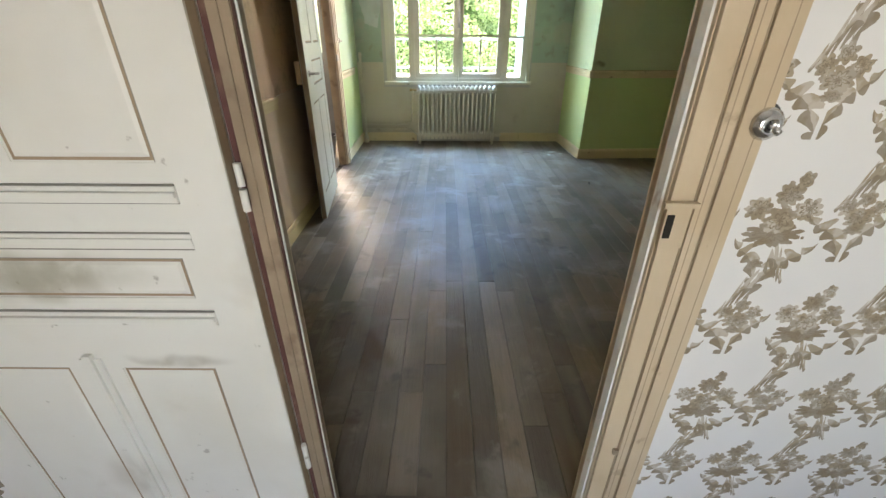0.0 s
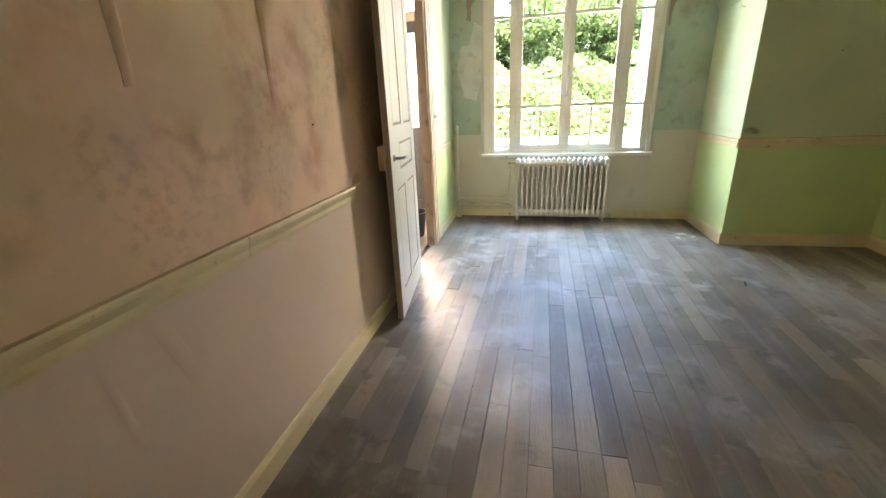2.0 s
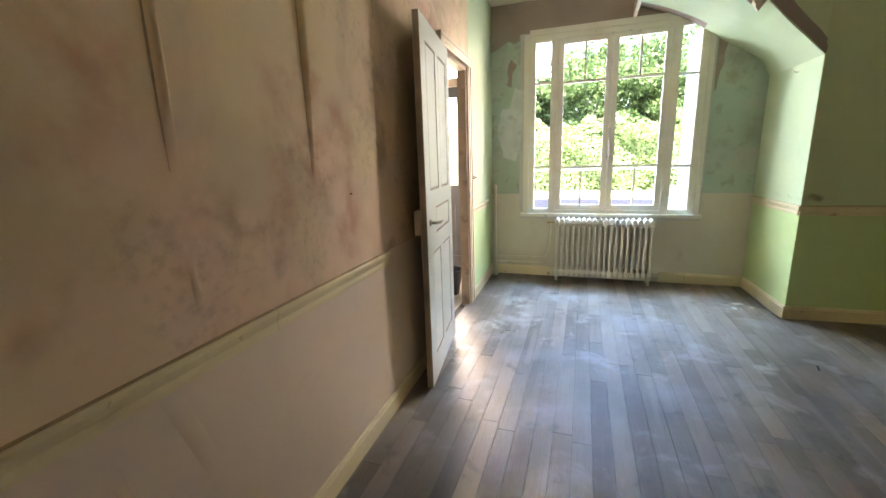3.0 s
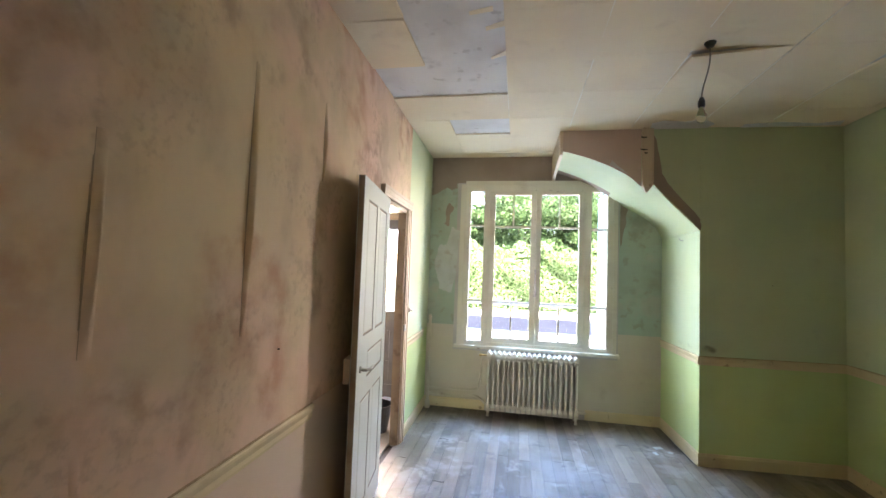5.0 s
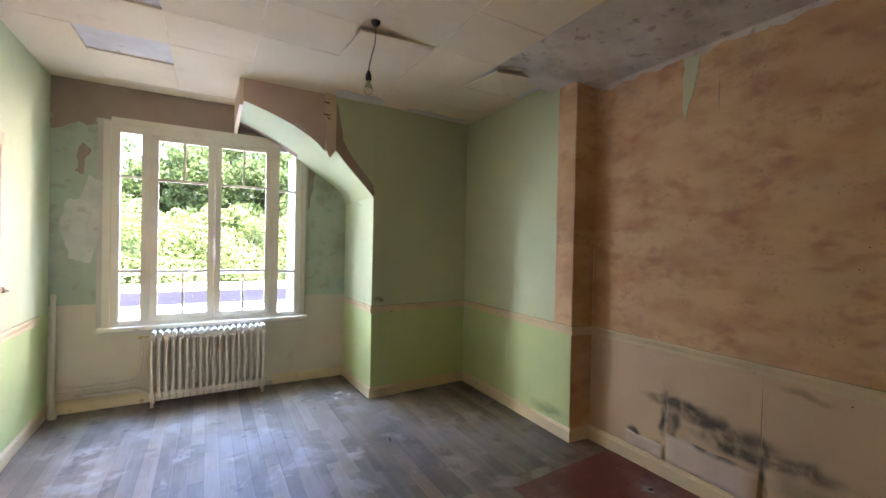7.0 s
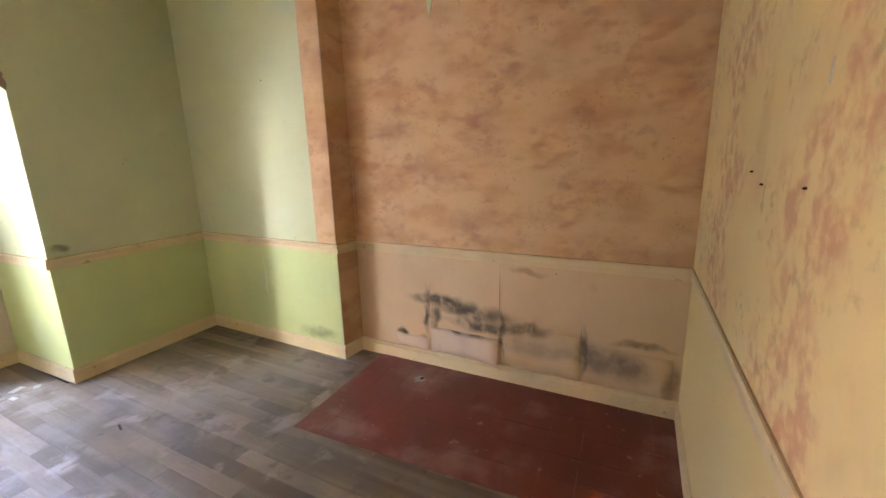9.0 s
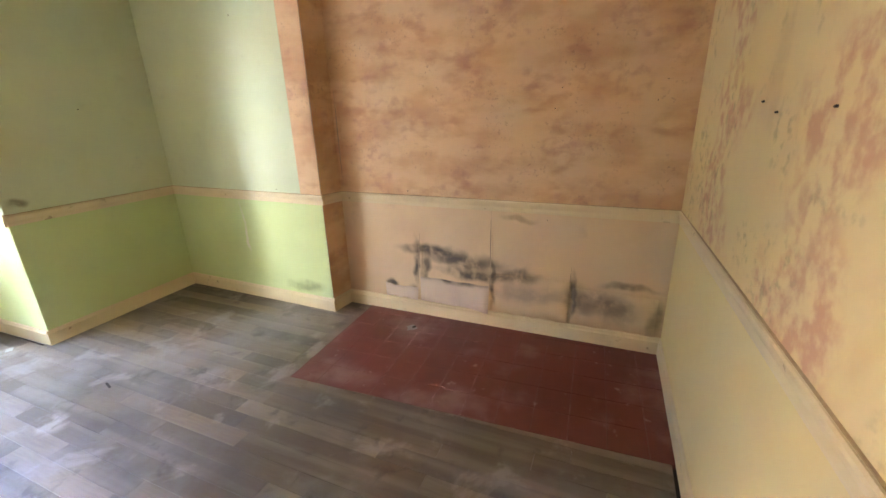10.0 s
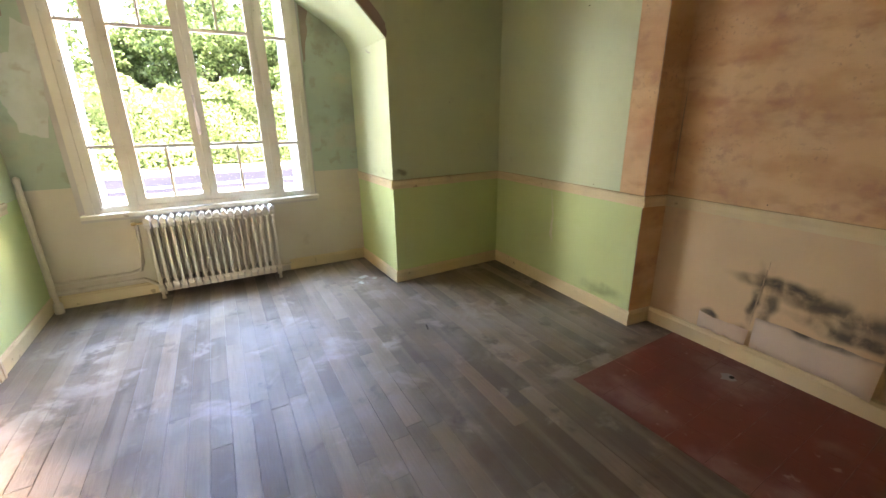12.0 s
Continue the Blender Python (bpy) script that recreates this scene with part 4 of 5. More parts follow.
# ---- bulkhead under the stairs ----
SOFFIT_Y = 4.757
FRONT = [(0.575, 2.696), (0.66, 2.672), (0.746, 2.645), (0.82, 2.620), (0.883, 2.594), (0.96, 2.563), (1.026, 2.529), (1.10, 2.488), (1.175, 2.438), (1.252, 2.362), (1.351, 2.384), (1.42, 2.304), (1.493, 2.222), (1.62, 2.093), (1.735, 1.972)]
BACK = [(0.575, 2.700), (0.66, 2.668), (0.746, 2.637), (0.838, 2.600), (0.92, 2.562), (1.006, 2.518), (1.08, 2.478), (1.15, 2.432), (1.22, 2.378), (1.30, 2.325), (1.38, 2.277), (1.46, 2.232), (1.55, 2.172), (1.645, 2.090), (1.703, 1.965)]
bm = bmesh.new()
fr = [bm.verts.new((x, SOFFIT_Y, z)) for x, z in FRONT]
bk = [bm.verts.new((x, 5.592, z)) for x, z in BACK]
ft = [bm.verts.new((x, SOFFIT_Y, TOP - 0.002)) for x, z in FRONT]
bt = [bm.verts.new((x, 5.592, TOP - 0.002)) for x, z in BACK]
rows = [[bm.verts.new((xf + (xb - xf) * k / 6, SOFFIT_Y + (5.592 - SOFFIT_Y) * k / 6, zf + (zb - zf) * (k / 6) ** 0.8)) for k in range(7)] for (xf, zf), (xb, zb) in zip(FRONT, BACK)]
for i in range(len(FRONT) - 1):
    for k in range(6):
        f = bm.faces.new((rows[i][k], rows[i + 1][k], rows[i + 1][k + 1], rows[i][k + 1]))
        f.material_index, f.smooth = (3 if k == 5 and i < 7 else 1), True
    bm.faces.new((fr[i], ft[i], ft[i + 1], fr[i + 1])).material_index = 0 if i < 9 else 2
    bm.faces.new((ft[i], bt[i], bt[i + 1], ft[i + 1]))
    bm.faces.new((bk[i], bk[i + 1], bt[i + 1], bt[i]))
bm.faces.new((fr[0], bk[0], bt[0], ft[0]))
bm.faces.new((fr[-1], ft[-1], bt[-1], bk[-1]))
M["pink_soffit"] = surface("faded_pink_paper", (0.52, 0.40, 0.32), [((0.44, 0.32, 0.26), 2.0, 0.42, 0.7, 0.5)], 0.85)
stair = structure("stair_soffit", bm, [M["pink_soffit"], M["green_upper"], M["green_upper"], M["brown_band"]], "curved plaster underside of the stairs above the window bay", "stair soffit")
bm = bmesh.new()
prism(bm, [(1.272, TOP - 0.003), (1.272, 2.335), (1.292, 2.303), (1.345, 2.375), (1.345, TOP - 0.003)], 4.728, 4.756)
prism(bm, [(1.255, TOP - 0.003), (1.255, 2.365), (1.272, 2.345), (1.272, TOP - 0.003)], 4.716, 4.756)
prism(bm, [(1.335, 2.82), (1.335, 2.39), (1.345, 2.395), (1.345, 2.82)], 4.718, 4.728)
part("hanging_post", bm, M["beige_frame"], stair, "cut beige wooden post with a pointed end")
bm = bmesh.new()
v = box(bm, 0.545, 0.574, 4.76, 5.59, 2.66, TOP - 0.003)
v[2].co.z = v[3].co.z = 2.60
part("end_board", bm, M["beige_frame"], stair, "beige end board")
bm = bmesh.new()
prism(bm, ragged([(1.348, 2.86), (1.348, 2.40), (1.735, 1.985), (1.735, 2.08), (1.52, 2.33), (1.42, 2.48), (1.39, 2.70)], 0.006, 21, 4), 4.7525, 4.7555)
part("torn_paper", bm, M["brown_band"], stair, "brown backing where the paper is torn")
bm = bmesh.new()
prism(bm, ragged([(0.98, 2.56), (1.05, 2.535), (1.14, 2.475), (1.10, 2.515), (1.0, 2.60)], 0.004, 22, 3), 4.7525, 4.7555)
part("torn_paper", bm, M["plaster"], stair, "torn edge of the pink paper")
for x, z, l in ((1.235, 2.80, 0.05), (1.23, 2.69, 0.06), (1.262, 2.66, 0.03)):
    bm = bmesh.new()
    tube(bm, [(x, 4.712, z), (x + l * 0.4, 4.700, z - 0.01), (x + l, 4.712, z - 0.004)], [0.004, 0.007, 0.003], 6)
    part("splinter", bm, M["black"], stair, "dark splintered nail")

# ---- doors ----
def panelled_leaf(parent, width, height, paint, edge, groove, style, m=0.009, worn=False):
    """A panelled leaf, hinge at x = 0, running to x = width; face at y = 0, 36 mm thick. style: panel rectangles. worn:
    groove lines dark at hinge side and top only, as painted shade.
    """
    bm = bmesh.new()
    box(bm, 0, width, 0.003, 0.033, 0, height, 1)
    xs = sorted({0, width, *[r[0] for r in style], *[r[1] for r in style]})
    zs = sorted({0, height, *[r[2] for r in style], *[r[3] for r in style]})
    for xa, xb in zip(xs, xs[1:]):
        for za, zb in zip(zs, zs[1:]):
            cx, cz = (xa + xb) / 2, (za + zb) / 2
            inside = any(r[0] < cx < r[1] and r[2] < cz < r[3] for r in style)
            if not inside:
                for y0, y1 in ((0.0, 0.006), (0.030, 0.036)):
                    box(bm, xa, xb, y0, y1, za, zb, 0)
    body = part("leaf", bm, [paint, edge], parent)
    for xa, xb, za, zb in style:
        for y0, y1, out in ((0.001, 0.0045, -1), (0.0315, 0.035, 1)):
            bm = bmesh.new()
            v = box(bm, xa + m, xb - m, y0, y1, za + m, zb - m)
            near = (0, 1, 4, 5) if out < 0 else (2, 3, 6, 7)
            for i in near:
                u = v[i]
                u.co.x += 0.012 if u.co.x < (xa + xb) / 2 else -0.012
                u.co.z += 0.012 if u.co.z < (za + zb) / 2 else -0.012
            part("panel", bm, paint, body)
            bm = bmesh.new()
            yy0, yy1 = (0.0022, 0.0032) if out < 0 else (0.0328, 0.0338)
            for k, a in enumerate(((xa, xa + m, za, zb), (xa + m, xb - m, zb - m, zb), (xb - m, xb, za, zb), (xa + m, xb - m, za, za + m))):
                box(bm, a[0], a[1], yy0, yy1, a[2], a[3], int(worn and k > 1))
            part("groove", bm, [groove, paint], body, "panel groove in darker paint")
    return body


# side door: folded back along the left wall
hinge = Vector((-0.782, 3.775, 0))
free = Vector((-0.676, 3.00, 0))
d = free - hinge
turn = math.degrees(math.atan2(d.y, d.x))
door_1 = thing("door_1", "pale grey-green panelled wooden door standing open", "door", kind="structure", at=pose(hinge.x, hinge.y, 0.010, 0, 0, turn))
DW = d.length
panels = [(0.11, DW / 2 - 0.035, 1.16, 1.94), (DW / 2 + 0.035, DW - 0.11, 1.16, 1.94), (0.11, DW - 0.24, 0.90, 1.06), (0.11, DW / 2 - 0.035, 0.16, 0.80), (DW / 2 + 0.035, DW - 0.11, 0.16, 0.80)]
panelled_leaf(door_1, DW, 2.055, M["grey_door"], M["door_edge"], M["groove"], panels)
bm = bmesh.new()
box(bm, DW - 0.11, DW + 0.02, -0.030, -0.0005, 0.93, 1.06)
softened(bm, 0.004)
part("rim_lock", bm, M["beige_frame"], door_1, "painted rim lock case")
bm = bmesh.new()
tube(bm, [(DW - 0.075, 0.034, 0.985), (DW - 0.075, 0.075, 0.985), (DW - 0.10, 0.088, 0.985), (DW - 0.19, 0.085, 0.98)], [0.009, 0.008, 0.009, 0.007], 10)
lathe(bm, [(0.0, 0.036), (0.02, 0.036), (0.017, 0.044), (0.0, 0.044)], (DW - 0.075, 0, 0.985), "y", 14)
part("door_handle", bm, M["steel"], door_1, "dull metal lever handle")

trim = thing("trim", "beige moulded wooden casing of the side doorway", "door casing", kind="structure")


def casing_strip(s_in, s_out, z0, z1):
    bm = bmesh.new()
    for k, (fa, fb, t) in enumerate(((0.0, 0.3, 0.018), (0.3, 0.75, 0.024), (0.75, 1.0, 0.030))):
        a, b = s_in + (s_out - s_in) * fa, s_in + (s_out - s_in) * fb
        run(A, B, min(a, b), max(a, b), z0, z1, 0.0, t, bm)
    return bm


part("casing", casing_strip(DOOR1, DOOR1 + 0.085, 0, DOOR_TOP + 0.08), M["beige_frame"], trim)
part("casing", casing_strip(DOOR0, DOOR0 - 0.085, 0, DOOR_TOP + 0.08), M["beige_frame"], trim)
bm = bmesh.new()
for z0, z1, t in ((DOOR_TOP, DOOR_TOP + 0.025, 0.018), (DOOR_TOP + 0.025, DOOR_TOP + 0.06, 0.024), (DOOR_TOP + 0.06, DOOR_TOP + 0.082, 0.033)):
    run(A, B, DOOR0 - 0.087, DOOR1 + 0.087, z0 + 0.0005, z1, 0.0305, 0.0305 + t * 0.2, bm)
    run(A, B, DOOR0 + 0.0005, DOOR1 - 0.0005, z0 + 0.0005, z1, 0.0, 0.030, bm)
part("head_casing", bm, M["beige_frame"], trim)
bm = run(A, B, DOOR1 - 0.03, DOOR1 - 0.0005, 0, DOOR_TOP, -0.07, 0.002)
run(A, B, DOOR0 + 0.0005, DOOR0 + 0.03, 0, DOOR_TOP, -0.07, 0.002, bm)
run(A, B, DOOR0 + 0.03, DOOR1 - 0.03, DOOR_TOP - 0.03, DOOR_TOP - 0.0005, -0.07, 0.002, bm)
part("lining", bm, M["brown_frame"], trim, "brown wooden door lining")
bm = run(A, B, DOOR1 - 0.034, DOOR1 + 0.02, 1.0, 1.055, 0.015, 0.026)
part("strike_plate", bm, M["steel"], trim, "steel strike plate")

# entry door: folded flat against the hall's wall
door_2 = thing("door_2", "scuffed white panelled door folded open against the wall", "door", kind="structure", at=pose(-0.112, 0.856, 0.012, 0, 0, 180) @ pose(0, -0.036, 0))
LW = 0.766
panels = [(0.106, 0.335, 1.024, 1.92), (0.407, LW - 0.115, 1.024, 1.92), (0.115, LW - 0.115, 0.767, 0.852), (0.124, 0.317, 0.12, 0.592), (0.427, LW - 0.122, 0.12, 0.592)]
# Dark groove lines at hinge side and top paint in the panels' shade.
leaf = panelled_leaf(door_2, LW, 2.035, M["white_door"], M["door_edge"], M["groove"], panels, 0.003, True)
for z in (0.958, 0.872, 0.708):
    bm = bmesh.new()
    for k, (h, t) in enumerate(((0.010, 0.006), (0.009, 0.012), (0.008, 0.005))):
        z0 = z + (0, 0.0105, 0.020)[k]
        box(bm, 0.087, LW - 0.087, 0.0365, 0.036 + t * (0.4 if z == 0.872 else 1), z0, z0 + h)
    part("rail_moulding", bm, M["white_door"], leaf)
    # Thin dark strips directly above and below the moulding.
    bm = bmesh.new()
    box(bm, 0.088, LW - 0.088, 0.0365, 0.0375 if z == 0.872 else 0.040, z + 0.0285, z + 0.0315)
    box(bm, 0.088, LW - 0.088, 0.0365, 0.0372, z - 0.003, z - 0.0005)
    part("dark_line", bm, M["groove"], leaf, "dark line along the moulding")
bm = bmesh.new()
for k, (x0, x1, t) in enumerate(((-0.022, -0.009, 0.006), (-0.008, 0.008, 0.011), (0.009, 0.022, 0.006))):
    box(bm, 0.372 + x0, 0.372 + x1, 0.0365, 0.036 + t, 0.06, 0.63 - 0.012 * abs(k - 1))
part("muntin_moulding", bm, M["white_door"], leaf)
for z in (0.975, 1.75, 0.28):
    bm = bmesh.new()
    tube(bm, [(-0.008, 0.012, z - 0.042), (-0.008, 0.012, z - 0.003)], 0.0065, 10)
    tube(bm, [(-0.008, 0.012, z + 0.003), (-0.008, 0.012, z + 0.042)], 0.0065, 10)
    part("hinge", bm, M["chipped_white"], door_2, "chipped painted hinge")

frame_e = thing("trim", "worn beige and brown door frame of the entry doorway", "door frame", kind="structure")
bm = bmesh.new()
box(bm, JL - 0.032, JL - 0.016, 0.893, 0.938, 0, JTOP + 0.03)
box(bm, JL - 0.016, JL, 0.897, 0.9425, 0, JTOP)
softened(bm, 0.003)
part("jamb", bm, M["brown_frame"], frame_e, "brown jamb worn to bare wood")
bm = bmesh.new()
box(bm, JL - 0.001, JL + 0.002, 0.903, 0.912, 0, JTOP)
part("groove", bm, M["red_groove"], frame_e, "red-brown groove")
bm = bmesh.new()
box(bm, JL + 0.0005, JL + 0.004, 0.913, 0.918, 0, JTOP)
part("chipped_edge", bm, M["chipped_white"], frame_e, "chipped white paint edge")
bm = bmesh.new()
box(bm, JL - 0.098, JL - 0.0325, 0.8932, 0.8964, 0, JTOP)
part("groove", bm, M["red_groove"], frame_e, "dark red-brown gap beside the hinge")
bm = bmesh.new()
box(bm, JL - 0.09, JL - 0.0005, BY + 0.0005, BY + 0.006, 0, JTOP + 0.07)
box(bm, JR + 0.0005, JR + 0.09, BY + 0.0005, BY + 0.006, 0, JTOP + 0.07)
box(bm, JL, JR, BY + 0.0005, BY + 0.006, JTOP + 0.001, JTOP + 0.07)
softened(bm, 0.004)
part("casing", bm, M["beige_frame"], frame_e)
bm = bmesh.new()
box(bm, JR, JR + 0.038, 0.880, 0.925, 0, JTOP)
box(bm, JL - 0.03, JR + 0.038, 0.876, 0.924, JTOP + 0.0005, JTOP + 0.038)
softened(bm, 0.003)
part("jamb", bm, M["beige_frame"], frame_e)
bm = bmesh.new()
box(bm, JR - 0.005, JR - 0.0005, 0.888, 0.914, 0, JTOP)
part("chipped_edge", bm, M["chipped_white"], frame_e, "chipped white paint edge")
bm = bmesh.new()
for x0, x1, y in ((0.612, 0.650, 0.870), (0.654, 0.676, 0.866), (0.680, 0.694, 0.862), (0.698, 0.726, 0.868)):
    box(bm, x0, x1, y, 0.8895, 0, JTOP + 0.09)
box(bm, 0.650, 0.698, 0.874, 0.8893, 0, JTOP + 0.09)
softened(bm, 0.003)
part("hall_casing", bm, M["beige_frame"], frame_e)
bm = bmesh.new()
# Thin darker brown strips set into the casing's grooves.
for x0, x1, y in ((0.6508, 0.6532, 0.8695), (0.6768, 0.6792, 0.8665), (0.6948, 0.6972, 0.867), (0.6628, 0.6642, 0.8656), (0.7105, 0.7118, 0.8676)):
    box(bm, x0, x1, y, y + 0.006, 0.02, JTOP + 0.085)
part("groove", bm, M["door_edge"], frame_e, "dark line in the casing groove")
bm = bmesh.new()
box(bm, JR - 0.0015, JR + 0.040, 0.8655, 0.8695, 0.885, 0.965)
box(bm, JR - 0.012, JR + 0.045, 0.856, 0.868, 0.962, 0.972)
softened(bm, 0.0015)
part("strike_plate", bm, M["beige_frame"], frame_e, "painted strike plate")
bm = bmesh.new()
# Solid near-black block; its colour stands for the shade inside the hole.
box(bm, JR + 0.001, JR + 0.013, 0.863, 0.8652, 0.905, 0.948)
part("strike_hole", bm, M["dark_hole"], frame_e)
bm = bmesh.new()
box(bm, 0.640, 0.652, 0.862, 0.8698, 0.33, 0.345)
part("wood_gouge", bm, M["brown_frame"], frame_e, "gouge of bare wood")

# ---- switches ----
def round_switch(name, centre, axis, sign, rad, mats, label, base_depth=0.014):
    s = thing(name, label, "light switch")
    bm = bmesh.new()
    prof = [(0.0, 0.0), (rad, 0.0), (rad, sign * base_depth * 0.6), (rad * 0.85, sign * base_depth), (0.0, sign * base_depth)]
    lathe(bm, prof, centre, axis, 24)
    part("base", bm, mats[0], s, smooth=False)
    bm = bmesh.new()
    d0 = sign * base_depth
    prof = [(rad * 0.82, d0), (rad * 0.78, d0 + sign * 0.010), (rad * 0.55, d0 + sign * 0.018), (rad * 0.28, d0 + sign * 0.021), (rad * 0.26, d0 + sign * 0.019), (0.0, d0 + sign * 0.019)]
    lathe(bm, prof, centre, axis, 24)
    part("cover", bm, mats[1], s, smooth=True)
    bm = bmesh.new()
    c = Vector(centre)
    if axis == "y":
        tube(bm, [c + Vector((0, d0 + sign * 0.015, 0)), c + Vector((0.002, d0 + sign * 0.034, -0.008))], [0.0035, 0.0055], 10)
    else:
        tube(bm, [c + Vector((d0 + sign * 0.015, 0, 0)), c + Vector((d0 + sign * 0.034, 0, -0.008))], [0.0035, 0.0055], 10)
    part("toggle", bm, mats[1], s, smooth=True)


round_switch("light_switch", (0.722, 0.8885, 1.097), "y", -1, 0.031, (M["black"], M["chrome"]), "round chrome toggle switch on a wooden base")
round_switch("light_switch", (-0.812, 4.62, 1.175), "x", 1, 0.026, (M["porcelain"], M["porcelain"]), "round cream bakelite switch by the doorway", 0.012)

# ---- hanging bulb ----
lamp = thing("pendant_lamp", "bare unlit bulb hanging on a kinked cord", "pendant lamp")
bm = bmesh.new()
lathe(bm, [(0.0, TOP - 0.002), (0.03, TOP - 0.002), (0.03, TOP - 0.02), (0.018, TOP - 0.04), (0.0, TOP - 0.042)], (1.215, 3.36, 0), "z", 16)
part("ceiling_rose", bm, M["black"], lamp)
bm = bmesh.new()
cord = [(1.215 + 0.010 * math.sin(a * 5.2) - 0.012 * a, 3.365 + 0.05 * a, TOP - 0.03 - 0.285 * a) for a in (i / 14 for i in range(15))]
tube(bm, cord, 0.0042, 8)
part("cord", bm, M["cord"], lamp)
bx, by, bz = cord[-1]
bm = bmesh.new()
lathe(bm, [(0.0, 0.012), (0.010, 0.010), (0.015, -0.005), (0.0185, -0.012), (0.0185, -0.040), (0.016, -0.046), (0.0, -0.046)], (bx, by, bz), "z", 16)
part("socket", bm, M["black"], lamp, smooth=False)
bm = bmesh.new()
lathe(bm, [(0.012, -0.047), (0.014, -0.060), (0.022, -0.078), (0.028, -0.095), (0.029, -0.108), (0.024, -0.124), (0.012, -0.134), (0.0, -0.136)], (bx, by, bz), "z", 20)
part("bulb", bm, M["bulb"], lamp, smooth=True)

# ---- wall paper tears, nails and patches ----
bm = bmesh.new()
prism(bm, ragged([(-0.70, 1.34), (-0.57, 1.30), (-0.52, 1.47), (-0.50, 1.80), (-0.48, 2.02), (-0.58, 2.06), (-0.64, 1.86), (-0.72, 1.84), (-0.78, 1.64), (-0.73, 1.5)], 0.011, 3)[::-1], 5.5905, 5.593)
part("bare_patch", bm, M["bare_plaster"], wall_window, "bare plaster where the paper is torn")
bm = bmesh.new()
prism(bm, ragged([(-0.67, 2.09), (-0.62, 2.07), (-0.60, 2.20), (-0.56, 2.30), (-0.62, 2.34), (-0.66, 2.26), (-0.64, 2.16)], 0.008, 5, 4)[::-1], 5.5905, 5.593)
part("bare_patch", bm, M["brown_band"], wall_window, "brown bare plaster patch")
for k, pts in enumerate(([(-0.828, 2.60), (-0.525, 2.60), (-0.53, 2.52), (-0.60, 2.50), (-0.66, 2.53), (-0.74, 2.47), (-0.828, 2.44)], [(1.28, 2.60), (1.42, 2.60), (1.35, 2.3), (1.30, 1.9), (1.28, 1.88)])):
    bm = bmesh.new()
    prism(bm, ragged(pts, 0.010, 31 + k)[::-1], 5.5905, 5.593)
    part("bare_patch", bm, M["brown_band"], wall_window, "brown edge where the paper has come away")
bm = bmesh.new()
pts = ragged([(2.49, 2.80), (2.395, 2.82), (2.40, 2.70), (2.425, 2.60), (2.485, 2.35), (2.50, 2.50), (2.495, 2.66)], 0.006, 11, 4)
va = [bm.verts.new((3.010, y, z)) for y, z in pts]
vb = [bm.verts.new((3.016, y, z)) for y, z in pts]
bm.faces.new(va)
bm.faces.new(vb[::-1])
for i in range(len(pts)):
    j = (i + 1) % len(pts)
    bm.faces.new((va[i], vb[i], vb[j], va[j]))
part("torn_paper", bm, M["green_upper"], wall_recess, "pale green strip where the paper is torn")


bm = bmesh.new()
rf = random.Random(41)
low = [(0.96 + 2.2 * k / 44, 2.765 + 0.03 * noise.noise(Vector((k * 0.37, 0.0, 7.0))) + rf.uniform(-0.008, 0.008)) for k in range(45)]
for x, flip in ((3.0085, 1), (3.0150, -1)):
    vs = [[bm.verts.new((x, y, z)) for y, z in low], [bm.verts.new((x, y, 2.83)) for y, z in low]]
    for k in range(44):
        bm.faces.new((vs[0][k], vs[0][k + 1], vs[1][k + 1], vs[1][k])[::flip])
part("plaster_fringe", bm, M["damp_plaster"], wall_recess, "ragged grey plaster edge under the ceiling")


def flap(name, y0, y1, z0, z1, curl, mat, label, seed):
    """A loose piece of paper on the recess wall, curling off along its edge y0."""
    rr = random.Random(seed)
    bm = bmesh.new()
    nu, nv = 8, 5
    grid = []
    for i in range(nu):
        u = i / (nu - 1)
        row = []
        for j in range(nv):
            v = j / (nv - 1)
            y = y0 + (y1 - y0) * u
            z = z0 + (z1 - z0) * v + rr.uniform(-0.008, 0.008) * (0 < u < 1 or 1)
            xw = 3.0155
            row.append(bm.verts.new((xw - 0.004 - curl * (1 - u) ** 3 * (1 - 0.6 * v), y, z)))
        grid.append(row)
    for i in range(nu - 1):
        for j in range(nv - 1):
            bm.faces.new((grid[i][j], grid[i + 1][j], grid[i + 1][j + 1], grid[i][j + 1]))
    ob = part(name, bm, mat, wall_recess, label, smooth=True)
    mod = ob.modifiers.new("thickness", "SOLIDIFY")
    mod.thickness = 0.0012
    return ob


flap("torn_paper", 2.02, 2.55, 0.105, 0.30, 0.045, M["torn_backing"], "loose torn paper, pale inside", 1)
flap("torn_paper", 2.565, 2.85, 0.108, 0.205, 0.03, M["torn_backing"], "loose torn paper, pale inside", 2)
flap("torn_paper", 1.49, 2.005, 0.11, 0.40, 0.004, M["recess_lower"], "loose damp paper", 3)
flap("torn_paper", 0.985, 1.475, 0.11, 0.36, 0.004, M["recess_lower"], "loose damp paper", 4)


